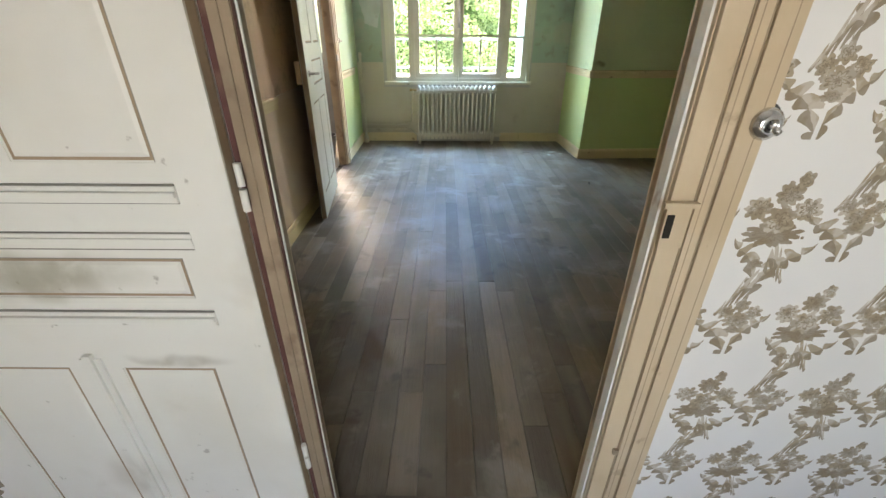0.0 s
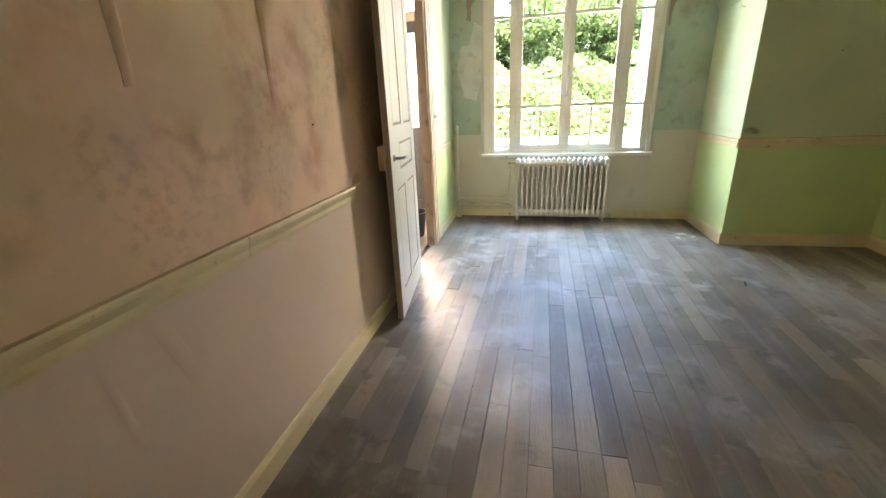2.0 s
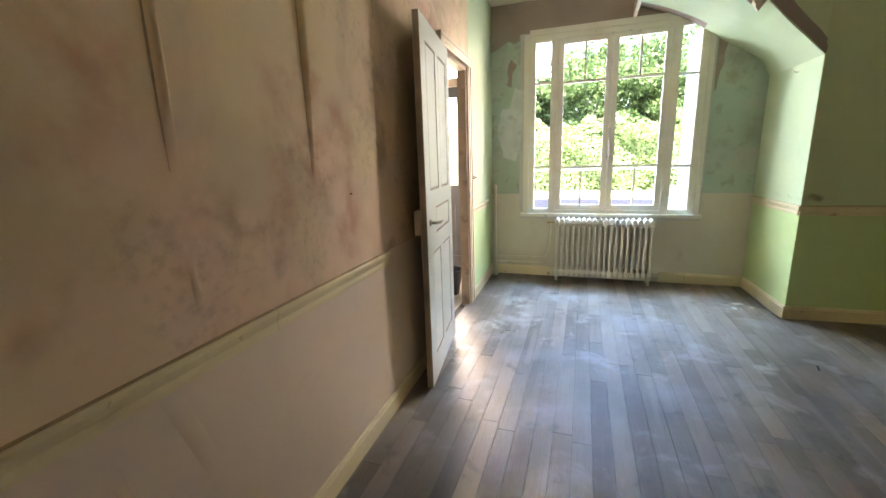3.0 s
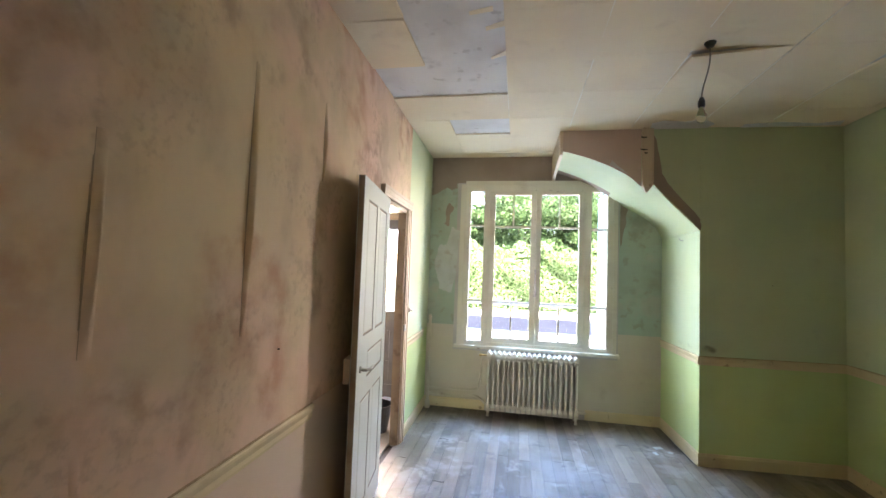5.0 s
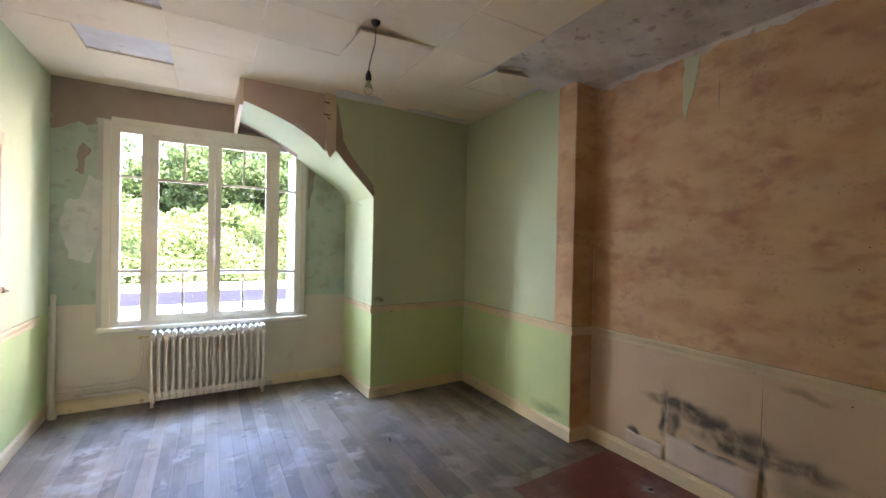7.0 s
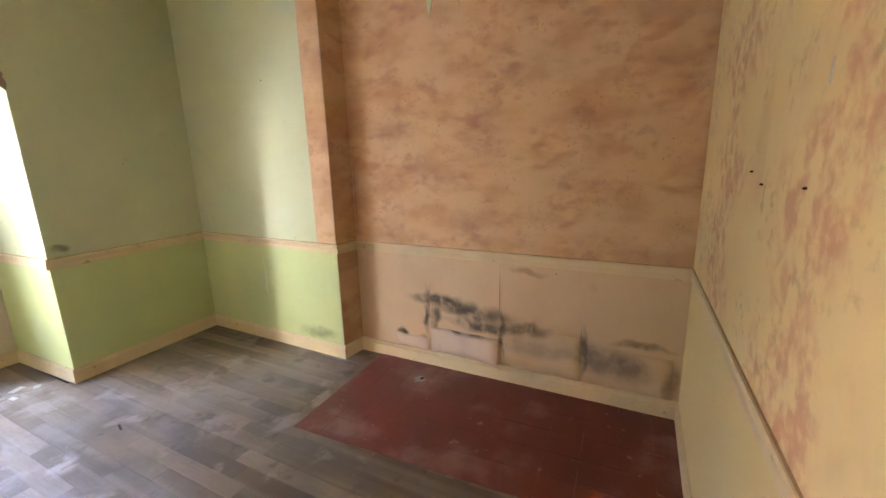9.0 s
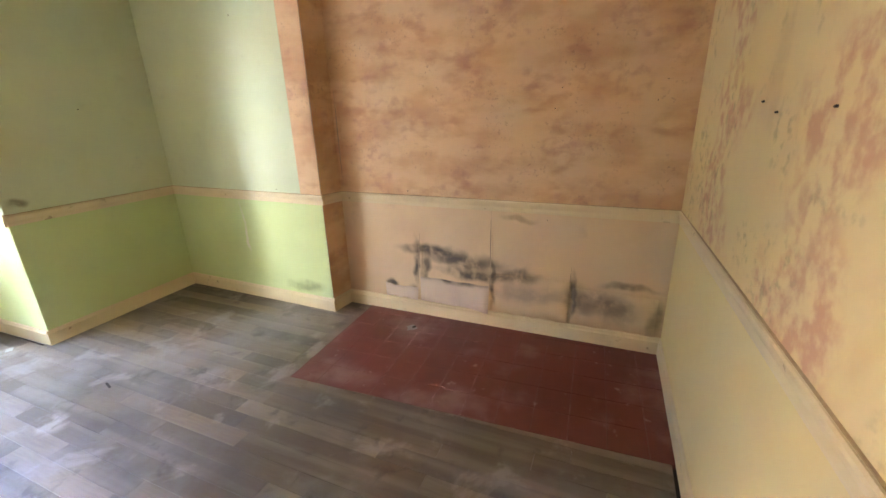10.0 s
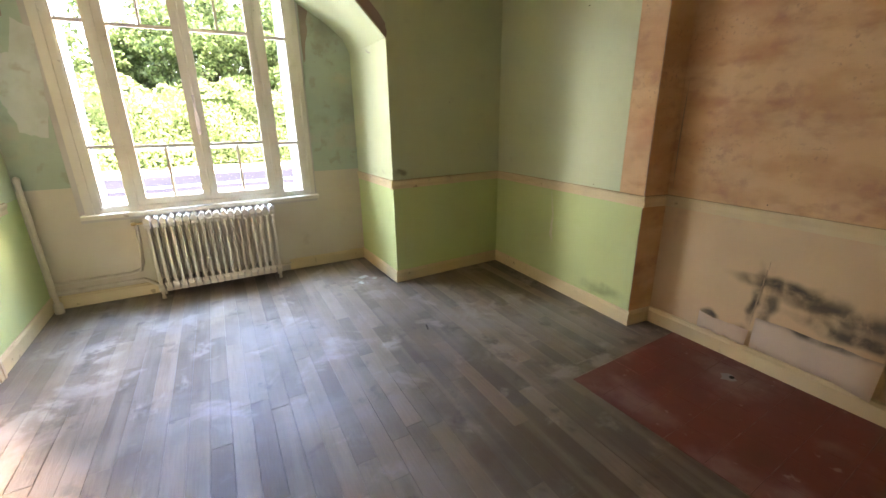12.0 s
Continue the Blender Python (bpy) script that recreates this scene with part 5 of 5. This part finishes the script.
def seam(p, q, s, z0, z1, width, bulge, mat, parent, sway=0.0, edge=True):
    """A lifted paper seam standing off the wall."""
    bm = bmesh.new()
    pv, qv = Vector((*p, 0)), Vector((*q, 0))
    d = (qv - pv).normalized()
    n = Vector((d.y, -d.x, 0))
    rows = []
    for i in range(9):
        f = i / 8
        z = z0 + (z1 - z0) * f
        b = bulge * math.sin(math.pi * f)
        o = pv + d * (s + sway * f) + Vector((0, 0, z))
        rows.append([bm.verts.new(o + n * 0.0028), bm.verts.new(o + d * width * 0.5 + n * (0.003 + b)), bm.verts.new(o + d * width + n * (0.0032 + b * 0.15))])
    for r, t in zip(rows, rows[1:]):
        bm.faces.new((r[0], r[1], t[1], t[0]))
        bm.faces.new((r[1], r[2], t[2], t[1]))
    part("lifted_seam", bm, mat, parent, "lifted seam of the wallpaper", smooth=True)
    if not edge:
        return
    # Brown strip gives the torn seam its dark side as colour.
    bm = bmesh.new()
    for i in range(8):
        f, g = i / 8, (i + 1) / 8
        w = 0.007 * math.sin(math.pi * (f + g) / 2)
        run(p, q, s + sway * f - w, s + sway * f, z0 + (z1 - z0) * f, z0 + (z1 - z0) * g, 0.0026, 0.0031, bm)
    part("torn_edge", bm, M["door_edge"], parent, "brown torn edge of the seam, its shade in the colour")


seam(A, B, 1.283, 1.30, 2.30, 0.030, 0.020, M["left_upper"], wall_left, 0.006)
seam(A, B, 1.850, 1.98, 2.38, 0.026, 0.015, M["left_upper"], wall_left, 0.0)
seam(A, B, 0.735, 1.335, 1.86, 0.030, 0.016, M["left_upper"], wall_left, 0.004)
seam(A, B, 0.745, 0.985, 1.12, 0.022, 0.006, M["left_upper"], wall_left, -0.01, False)
seam(A, B, 0.690, 0.55, 0.81, 0.055, 0.008, M["left_lower"], wall_left, -0.085, False)
seam(A, B, 0.505, 0.52, 0.75, 0.024, 0.006, M["left_lower"], wall_left, -0.03, False)
seam(H, I, 0.03, 0.95, 1.60, 0.03, 0.016, M["orange"], wall_recess, 0.0)
seam(H, I, 0.615, 0.24, 0.63, 0.030, 0.014, M["recess_lower"], wall_recess, 0.03)
seam(H, I, 1.170, 0.30, 0.83, 0.014, 0.006, M["recess_lower"], wall_recess, 0.0)
seam(H, I, 1.695, 0.11, 0.50, 0.014, 0.005, M["recess_lower"], wall_recess, 0.0)
seam(H, I, 0.905, 2.36, 2.58, 0.012, 0.004, M["orange"], wall_recess, 0.0)


def nail(p, n):
    bm = bmesh.new()
    p, n = Vector(p), Vector(n)
    tube(bm, [p, p + n * 0.006, p + n * 0.009], [0.0028, 0.003, 0.0015], 8)
    return bm


for wall, spots, n in ((wall_left, [(-0.772, 2.468, 1.213)], (1, 0, 0)), (wall_right, [(2.820, 3.618, 0.93), (2.824, 3.80, 2.10)], (-1, 0, 0)),
                       (wall_recess, [(3.016, 1.614, 1.553), (3.016, 1.648, 1.445), (3.016, 1.13, 1.472), (3.016, 1.094, 1.572), (3.016, 1.656, 0.79), (3.016, 2.62, 0.93)], (-1, 0, 0)),
                       (wall_back, [(1.885, 0.925, 1.414), (1.572, 0.920, 1.427), (2.01, 0.927, 1.442)], (0, 1, 0)), (wall_left, [(-0.815, 4.18, 2.354)], (1, 0, 0)), (wall_face, [(2.297, 4.783, 1.528)], (0, -1, 0))):
    for p in spots:
        part("nail", nail(p, n), M["dark_hole"], wall, "dark nail in the wall")

bm = bmesh.new()
tube(bm, [(1.716, 5.074, 1.918), (1.695, 5.074, 1.918), (1.684, 5.074, 1.925), (1.682, 5.074, 1.94)], 0.003, 8)
part("hook", bm, M["steel"], wall_side, "small steel hook")
bm = bmesh.new()
prism(bm, ragged([(1.534, 1.612), (1.541, 1.61), (1.543, 1.64), (1.538, 1.652)], 0.0015, 8, 3), 0.922, 0.9245)
part("torn_paper", bm, M["plaster"], wall_back, "small tear in the paper")

# ---- entrance beyond the side doorway ----
bm = bmesh.new()
box(bm, -2.75, -2.6, 2.4, 5.9, -0.05, TOP)
box(bm, -2.75, -0.98, 2.25, 2.4, -0.05, TOP)
structure("wall_entrance", bm, M["entrance_wall"], "pale grey painted entrance walls", "wall")
bm = bmesh.new()
box(bm, -2.6, -2.05, 5.60, 5.90, -0.05, TOP)
box(bm, -1.14, -1.001, 5.60, 5.90, -0.05, TOP)
box(bm, -2.05, -1.14, 5.60, 5.90, 2.52, TOP)
structure("wall_entrance_front", bm, M["entrance_wall"], "entrance wall round the front door", "wall")
bm = bmesh.new()
box(bm, -2.6, -0.90, 2.4, 5.6, -0.024, -0.003)
structure("entrance_floor", bm, M["hall_tile"], "grey cement tiled entrance floor", "floor")
door_3 = thing("door_3", "dark grey front door with frosted glass behind white ironwork", "front door", kind="structure")
bm = bmesh.new()
for x0, x1, z0, z1 in ((-2.05, -1.99, 0, 2.52), (-1.20, -1.14, 0, 2.52), (-1.99, -1.20, 2.15, 2.24), (-1.99, -1.20, 2.47, 2.52)):
    box(bm, x0, x1, 5.66, 5.74, z0, z1)
softened(bm, 0.004)
part("door_frame", bm, M["beige_frame"], door_3)
bm = bmesh.new()
for x0, x1, z0, z1 in ((-1.985, -1.88, 0.01, 2.145), (-1.26, -1.205, 0.01, 2.145), (-1.88, -1.26, 0.01, 0.16), (-1.88, -1.26, 0.86, 1.03), (-1.88, -1.26, 2.03, 2.145)):
    box(bm, x0, x1, 5.675, 5.72, z0, z1)
softened(bm, 0.004)
dl = part("leaf", bm, M["dark_door"], door_3)
bm = bmesh.new()
box(bm, -1.88, -1.26, 5.685, 5.71, 0.16, 0.86)
box(bm, -1.83, -1.31, 5.678, 5.70, 0.22, 0.44)
box(bm, -1.83, -1.31, 5.678, 5.70, 0.48, 0.80)
part("panel", bm, M["dark_door"], dl)
for z0, z1, mat in ((1.03, 2.03, M["frosted"]), (2.24, 2.47, M["pane"])):
    bm = bmesh.new()
    box(bm, -1.88 if z0 < 2 else -1.99, -1.26 if z0 < 2 else -1.20, 5.70, 5.705, z0, z1)
    pane = part("pane", bm, mat, dl)
    pane.visible_shadow = False
bm = bmesh.new()
for x in (-1.80, -1.70, -1.60, -1.50, -1.40):
    tube(bm, [(x + 0.03 * math.sin(a * 6.3) * (1 if x < -1.6 else -1), 5.74, 1.06 + 0.66 * a) for a in (i / 10 for i in range(11))], 0.007, 6)
for z in (1.06, 1.73):
    tube(bm, [(-1.87, 5.74, z), (-1.27, 5.74, z)], 0.008, 6)
for cx, s in ((-1.72, 1), (-1.48, -1), (-1.6, 1)):
    tube(bm, [(cx + s * 0.09 * (1 - a) * math.cos(a * 8), 5.74, 1.86 + 0.10 * (1 - a) * math.sin(a * 8)) for a in (i / 18 for i in range(19))], 0.007, 6)
part("grille", bm, M["iron"], dl, "white curled ironwork")
bm = bmesh.new()
tube(bm, [(-1.38, 5.675, 0.85), (-1.38, 5.62, 0.85), (-1.48, 5.61, 0.84)], [0.01, 0.009, 0.007], 8)
part("door_handle", bm, M["black"], door_3)
bucket = thing("bucket", "dark plastic bucket on the entrance floor", "bucket", at=pose(-1.10, 4.74, -0.003))
bm = bmesh.new()
lathe(bm, [(0.0, 0.0), (0.10, 0.0), (0.135, 0.24), (0.142, 0.24), (0.142, 0.255), (0.130, 0.255), (0.097, 0.008), (0.0, 0.008)], (0, 0, 0), "z", 24)
part("pail", bm, M["bucket"], bucket)
bm = bmesh.new()
tube(bm, [(0.14 * math.cos(a), 0.10 * math.sin(a) - 0.02, 0.235 - 0.09 * math.sin(a)) for a in (math.pi * i / 12 for i in range(13))], 0.003, 6)
part("bail", bm, M["steel"], bucket)

# ---- hall on the near side ----
bm = bmesh.new()
box(bm, 1.6, 1.75, -1.8, HALL, -0.05, TOP)
box(bm, -1.7, -1.55, -1.8, HALL, -0.05, TOP)
# Back wall, never seen; its opening is added to let light in.
for x0, x1, z0, z1 in ((-1.55, 0.05, -0.05, TOP), (0.75, 1.6, -0.05, TOP), (0.05, 0.75, -0.05, 0.5), (0.05, 0.75, 1.6, TOP)):
    box(bm, x0, x1, -1.8, -1.68, z0, z1)
structure("wall_hall", bm, M["hall_paper"], "hall walls papered with brown flowers", "wall")
bm = bmesh.new()
for x0, x1, z0, z1 in ((JR + 0.117, 1.6, 0, TOP), (-1.55, JL - 0.1, 0, TOP), (JL - 0.1, JR + 0.117, JTOP + 0.09, TOP)):
    box(bm, x0, x1, HALL - 0.003, HALL - 0.0005, z0, z1)
part("wallpaper", bm, M["hall_paper"], wall_back, "white paper with brown flower sprays")
bm = bmesh.new()
box(bm, -1.55, 1.6, -1.68, 0.874, -0.024, -0.004)
structure("hall_floor", bm, M["planks"], "dark wooden hall floor", "floor")

# ---- outside ----
bm = bmesh.new()
vs = [bm.verts.new(c) for c in ((-800, -800, -0.45), (800, -800, -0.45), (800, 800, -0.45), (-800, 800, -0.45))]
bm.faces.new(vs)
structure("ground", bm, M["ground"], "pale sunlit gravel ground before the house", "ground")
bm = bmesh.new()
box(bm, -60, 60, 14.4, 19.3, -0.60, -0.446)
structure("road", bm, M["asphalt"], "asphalt road along the hedge, its shade put into blue-grey", "road")
bm = bmesh.new()
for y in (14.25, 19.3):
    box(bm, -60, 60, y, y + 0.15, -0.6, -0.36)
structure("kerb", bm, M["kerb"], "pale stone kerbs along the road", "kerb")
rs = np.random.RandomState(7)


def leaf_cloud(name, centres, size, mat, parent=None, label="", flat=0.55):
    """Many small pointed leaves at the centres, as one mesh."""
    n = len(centres)
    a = rs.normal(size=(n, 3))
    a /= np.linalg.norm(a, axis=1, keepdims=True)
    b = rs.normal(size=(n, 3))
    b -= a * (a * b).sum(1, keepdims=True)
    b /= np.linalg.norm(b, axis=1, keepdims=True)
    s = size * rs.uniform(0.6, 1.3, (n, 1))
    verts = np.concatenate([centres - a * s, centres + b * s * flat, centres + a * s, centres - b * s * flat], 1).reshape(-1, 3)
    faces = np.arange(4 * n).reshape(n, 4)
    me = bpy.data.meshes.new(name)
    me.from_pydata(verts.tolist(), [], faces.tolist())
    me.materials.append(mat)
    ob = new(name, me)
    if parent:
        ob.parent = parent
    return tagged(ob, label)


def hedge_depth(x, z):
    return 0.35 * math.sin(x * 0.9) + 0.25 * math.sin(x * 2.3 + z * 2.0) + 0.2 * math.sin(z * 3.1 + x)


hedge = thing("hedge", "tall sunlit leafy hedge across the road", "hedge")
xs = rs.uniform(-26, 26, 60000)
zs = -0.4 + 3.35 * rs.uniform(0, 1, 60000) ** 0.8
ys = np.array([22.0 + hedge_depth(x, z) for x, z in zip(xs, zs)]) + rs.uniform(0, 0.5, 60000) + 0.4 * np.clip(zs - 2.2, 0, 2)
zs = zs + 0.22 * np.sin(xs * 1.7) * (zs > 2.2) + 0.15 * np.sin(xs * 5.1) * (zs > 2.4)
tagged(leaf_cloud("foliage", np.stack([xs, ys, zs], 1), 0.085, M["leaf_light"], hedge), kind="stuff")
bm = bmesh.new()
# Solid box in a darker green behind the leaves.
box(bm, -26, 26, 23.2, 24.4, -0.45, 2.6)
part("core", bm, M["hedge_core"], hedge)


def tree(x, y, height, spread, seed):
    r = np.random.RandomState(seed)
    t = thing("tree", "leafy dark green tree behind the hedge", "tree", "trees behind the hedge", at=pose(x, y, -0.45))
    bm = bmesh.new()
    lean = r.uniform(-0.4, 0.4, 2)
    trunk = [(lean[0] * f * f, lean[1] * f * f, height * 0.75 * f) for f in (0, 0.15, 0.4, 0.7, 1.0)]
    tube(bm, trunk, [0.30, 0.24, 0.19, 0.12, 0.05], 9)
    tips = [trunk[-1]]
    for k in range(9):
        f = 0.3 + 0.07 * k
        base = Vector((lean[0] * f * f, lean[1] * f * f, height * 0.75 * f))
        ang = k * 2.4 + r.uniform(-0.4, 0.4)
        tip = base + Vector((math.cos(ang) * spread * r.uniform(0.45, 0.8), math.sin(ang) * spread * r.uniform(0.45, 0.8), height * r.uniform(0.05, 0.22)))
        mid = (base + tip) / 2 + Vector((0, 0, 0.2))
        tube(bm, [base, mid, tip], [0.09, 0.05, 0.02], 6)
        tips += [tuple(mid), tuple(tip)]
    part("trunk", bm, M["bark"], t)
    pts = []
    for tip in tips:
        for c in range(5):
            cc = np.array(tip) + r.normal(size=3) * spread * 0.22
            q = r.normal(size=(280, 3))
            q *= (r.uniform(0.3, 1.0, (280, 1)) ** 0.5) / np.linalg.norm(q, axis=1, keepdims=True) * spread * r.uniform(0.16, 0.28)
            pts.append(cc + q * np.array((1, 1, 0.6)))
    tagged(leaf_cloud("crown", np.concatenate(pts), 0.11, M["leaf_dark"], t), kind="stuff")


for i, (x, y, h, s) in enumerate(((-13, 27, 9, 4.2), (-7.8, 29, 8, 3.6), (0.9, 27.5, 9, 3.6), (4.6, 29.5, 9, 4.0), (9.5, 27, 9, 4.0), (14, 29, 11, 4.6), (-19, 30, 10, 4.4), (20, 28, 10, 4.4), (-2.4, 29.5, 8, 3.2), (6.5, 33, 11, 4.6), (-12, 35, 11, 4.6))):
    tree(x, y, h, s, 20 + i)
wbin = thing("wheelie_bin", "grey wheeled rubbish bin by the road", "bin", at=pose(2.35, 11.6, -0.45))
bm = bmesh.new()
v = box(bm, -0.28, 0.28, -0.3, 0.3, 0.05, 0.95)
for k in range(4):
    v[k].co.x *= 0.8
    v[k].co.y *= 0.8
part("body", bm, M["bin"], wbin)
bm = bmesh.new()
box(bm, -0.3, 0.3, -0.33, 0.31, 0.955, 1.02)
softened(bm, 0.02)
part("lid", bm, M["bin"], wbin)
for x in (-0.25, 0.25):
    bm = bmesh.new()
    lathe(bm, [(0.0, -0.025), (0.09, -0.025), (0.09, 0.025), (0.0, 0.025)], (x, 0.22, 0.09), "x", 16)
    part("wheel", bm, M["black"], wbin)

# ---- upper storey and roof over the rooms ----
bm = bmesh.new()
box(bm, -3.2, 4.0, -2.4, 5.95, TOP + 0.151, 5.6)
structure("house_upper_storey", bm, M["render"], "rendered upper storey of the house", "facade")
bm = bmesh.new()
prism(bm, [(-3.6, 5.6), (4.4, 5.6), (0.4, 8.4)], -2.7, 6.25)
structure("house_roof", bm, M["roof"], "slate gable roof of the house", "roof")

# ---- floor boards ----
rb = random.Random(11)
PW = 0.0905
LENGTHS = (0.55, 0.7, 0.85, 1.0, 1.2, 1.45)


def board_mesh(length, width=PW - 0.0014, thick=0.022):
    bm = bmesh.new()
    c = 0.0005
    lo = [bm.verts.new((x, y, -thick)) for x, y in ((0, 0), (width, 0), (width, length), (0, length))]
    mid = [bm.verts.new((x, y, -c)) for x, y in ((0, 0), (width, 0), (width, length), (0, length))]
    up = [bm.verts.new((x, y, 0)) for x, y in ((c, c), (width - c, c), (width - c, length - c), (c, length - c))]
    bm.faces.new(up)
    for i in range(4):
        j = (i + 1) % 4
        bm.faces.new((lo[i], lo[j], mid[j], mid[i]))
        bm.faces.new((mid[i], mid[j], up[j], up[i]))
    return mesh_from("floor_board", bm, M["planks"])


BOARDS = {}


def lay(x, y, length, width=PW - 0.0014, dz=0.0):
    key = (round(length, 3), round(width, 3))
    if key not in BOARDS:
        BOARDS[key] = board_mesh(length - 0.0014, width)
    ob = new("floor_board", BOARDS[key])
    ob.parent = floor
    ob.location = (x, y, dz)
    ob.rotation_euler = (rb.uniform(-0.0012, 0.0012), rb.uniform(-0.004, 0.004), 0)


x = -0.84
while x < 3.16:
    y = 0.957
    stop = 5.585 if x + PW < 1.72 else 4.80
    if x > 2.80:
        stop = 3.19
    width = min(PW, 3.18 - x) - 0.0014
    if x > 2.09:
        y = 3.035
    first = True
    while y < stop - 0.01 and width > 0.02:
        length = rb.choice(LENGTHS) if not first else rb.choice((0.25, 0.4, 0.55, 0.85, 1.0, 1.2))
        first = False
        if stop - y - length < 0.22:
            length = stop - y
        length = min(round(length, 2), stop - y)
        lay(x, y, length, width, -rb.uniform(0, 0.0008))
        y += length
    x += PW
threshold = bmesh.new()
box(threshold, JL + 0.001, JR - 0.001, 0.875, 0.956, -0.02, 0.004)
softened(threshold, 0.003)
part("threshold", threshold, M["planks"], floor, "worn wooden threshold")
TILES = pose(2.021, 2.932, 0, 0, 0, 2.6)
bm = bmesh.new()
box(bm, 0.0, 1.12, 0.002, 0.085, -0.02, 0.0016)
bm.transform(TILES)
part("border_board", bm, M["planks"], floor, "grey border board along the tiles")

# ---- red floor tiles ----
bm = bmesh.new()
box(bm, 0.0, 1.06, -2.0, 0.0, -0.02, 0.0012)
bm.transform(TILES)
part("tile_bed", bm, M["joint"], floor, "dull red tile joints")
TS = 0.172
bm = bmesh.new()
c = 0.0015
lo = [bm.verts.new((x, y, -0.018)) for x, y in ((0, 0), (TS - 0.002, 0), (TS - 0.002, TS - 0.002), (0, TS - 0.002))]
mid = [bm.verts.new((x, y, -c)) for x, y in ((0, 0), (TS - 0.002, 0), (TS - 0.002, TS - 0.002), (0, TS - 0.002))]
up = [bm.verts.new((x, y, 0)) for x, y in ((c, c), (TS - 0.002 - c, c), (TS - 0.002 - c, TS - 0.002 - c), (c, TS - 0.002 - c))]
bm.faces.new(up)
for i in range(4):
    j = (i + 1) % 4
    bm.faces.new((lo[i], lo[j], mid[j], mid[i]))
    bm.faces.new((mid[i], mid[j], up[j], up[i]))
tile_mesh = mesh_from("floor_tile", bm, M["red_tile"])
for i in range(6):
    for j in range(12):
        ob = new("floor_tile", tile_mesh)
        ob.parent = floor
        ob.matrix_local = TILES @ pose(0.002 + TS * i, -0.002 - TS * (j + 1), 0.003 + rb.uniform(-0.001, 0.0006), rb.uniform(-0.12, 0.12), rb.uniform(-0.12, 0.12), 0)

bm = bmesh.new()
ring = [bm.verts.new((2.77 + (0.042 + 0.014 * math.sin(k * 2.1)) * math.cos(k * 0.698), 2.515 + (0.036 + 0.012 * math.sin(k * 3.7)) * math.sin(k * 0.698), 0.0046)) for k in range(9)]
bm.faces.new(ring)
# Flat near-black shape paints the shade of the hole.
hole = [bm.verts.new((2.785 + 0.018 * math.cos(k * 1.05), 2.505 + 0.014 * math.sin(k * 1.05), 0.0052)) for k in range(6)]
bm.faces.new(hole).material_index = 1
part("broken_tile_patch", bm, [M["hall_tile"], M["dark_hole"]], floor, "grey broken patch, its hole a flat dark spot")

# ---- scraps on the floor ----
for k, (x, y, a, l, w) in enumerate(((1.583, 3.874, 75, 0.07, 0.012), (1.50, 5.03, 20, 0.08, 0.05), (1.58, 4.95, 60, 0.05, 0.035), (1.44, 4.9, 100, 0.06, 0.03))):
    bm = bmesh.new()
    box(bm, -l / 2, l / 2, -w / 2, w / 2, 0, 0.002)
    me = mesh_from("scrap", bm, M["dark_hole"] if k == 0 else M["bare_plaster"])
    s = new("scrap", me)
    s.matrix_world = pose(x, y, 0.0005, 0, 0, a)
    tagged(s, "dark splinter of wood on the boards" if k == 0 else "pale flake of plaster on the boards", "debris")
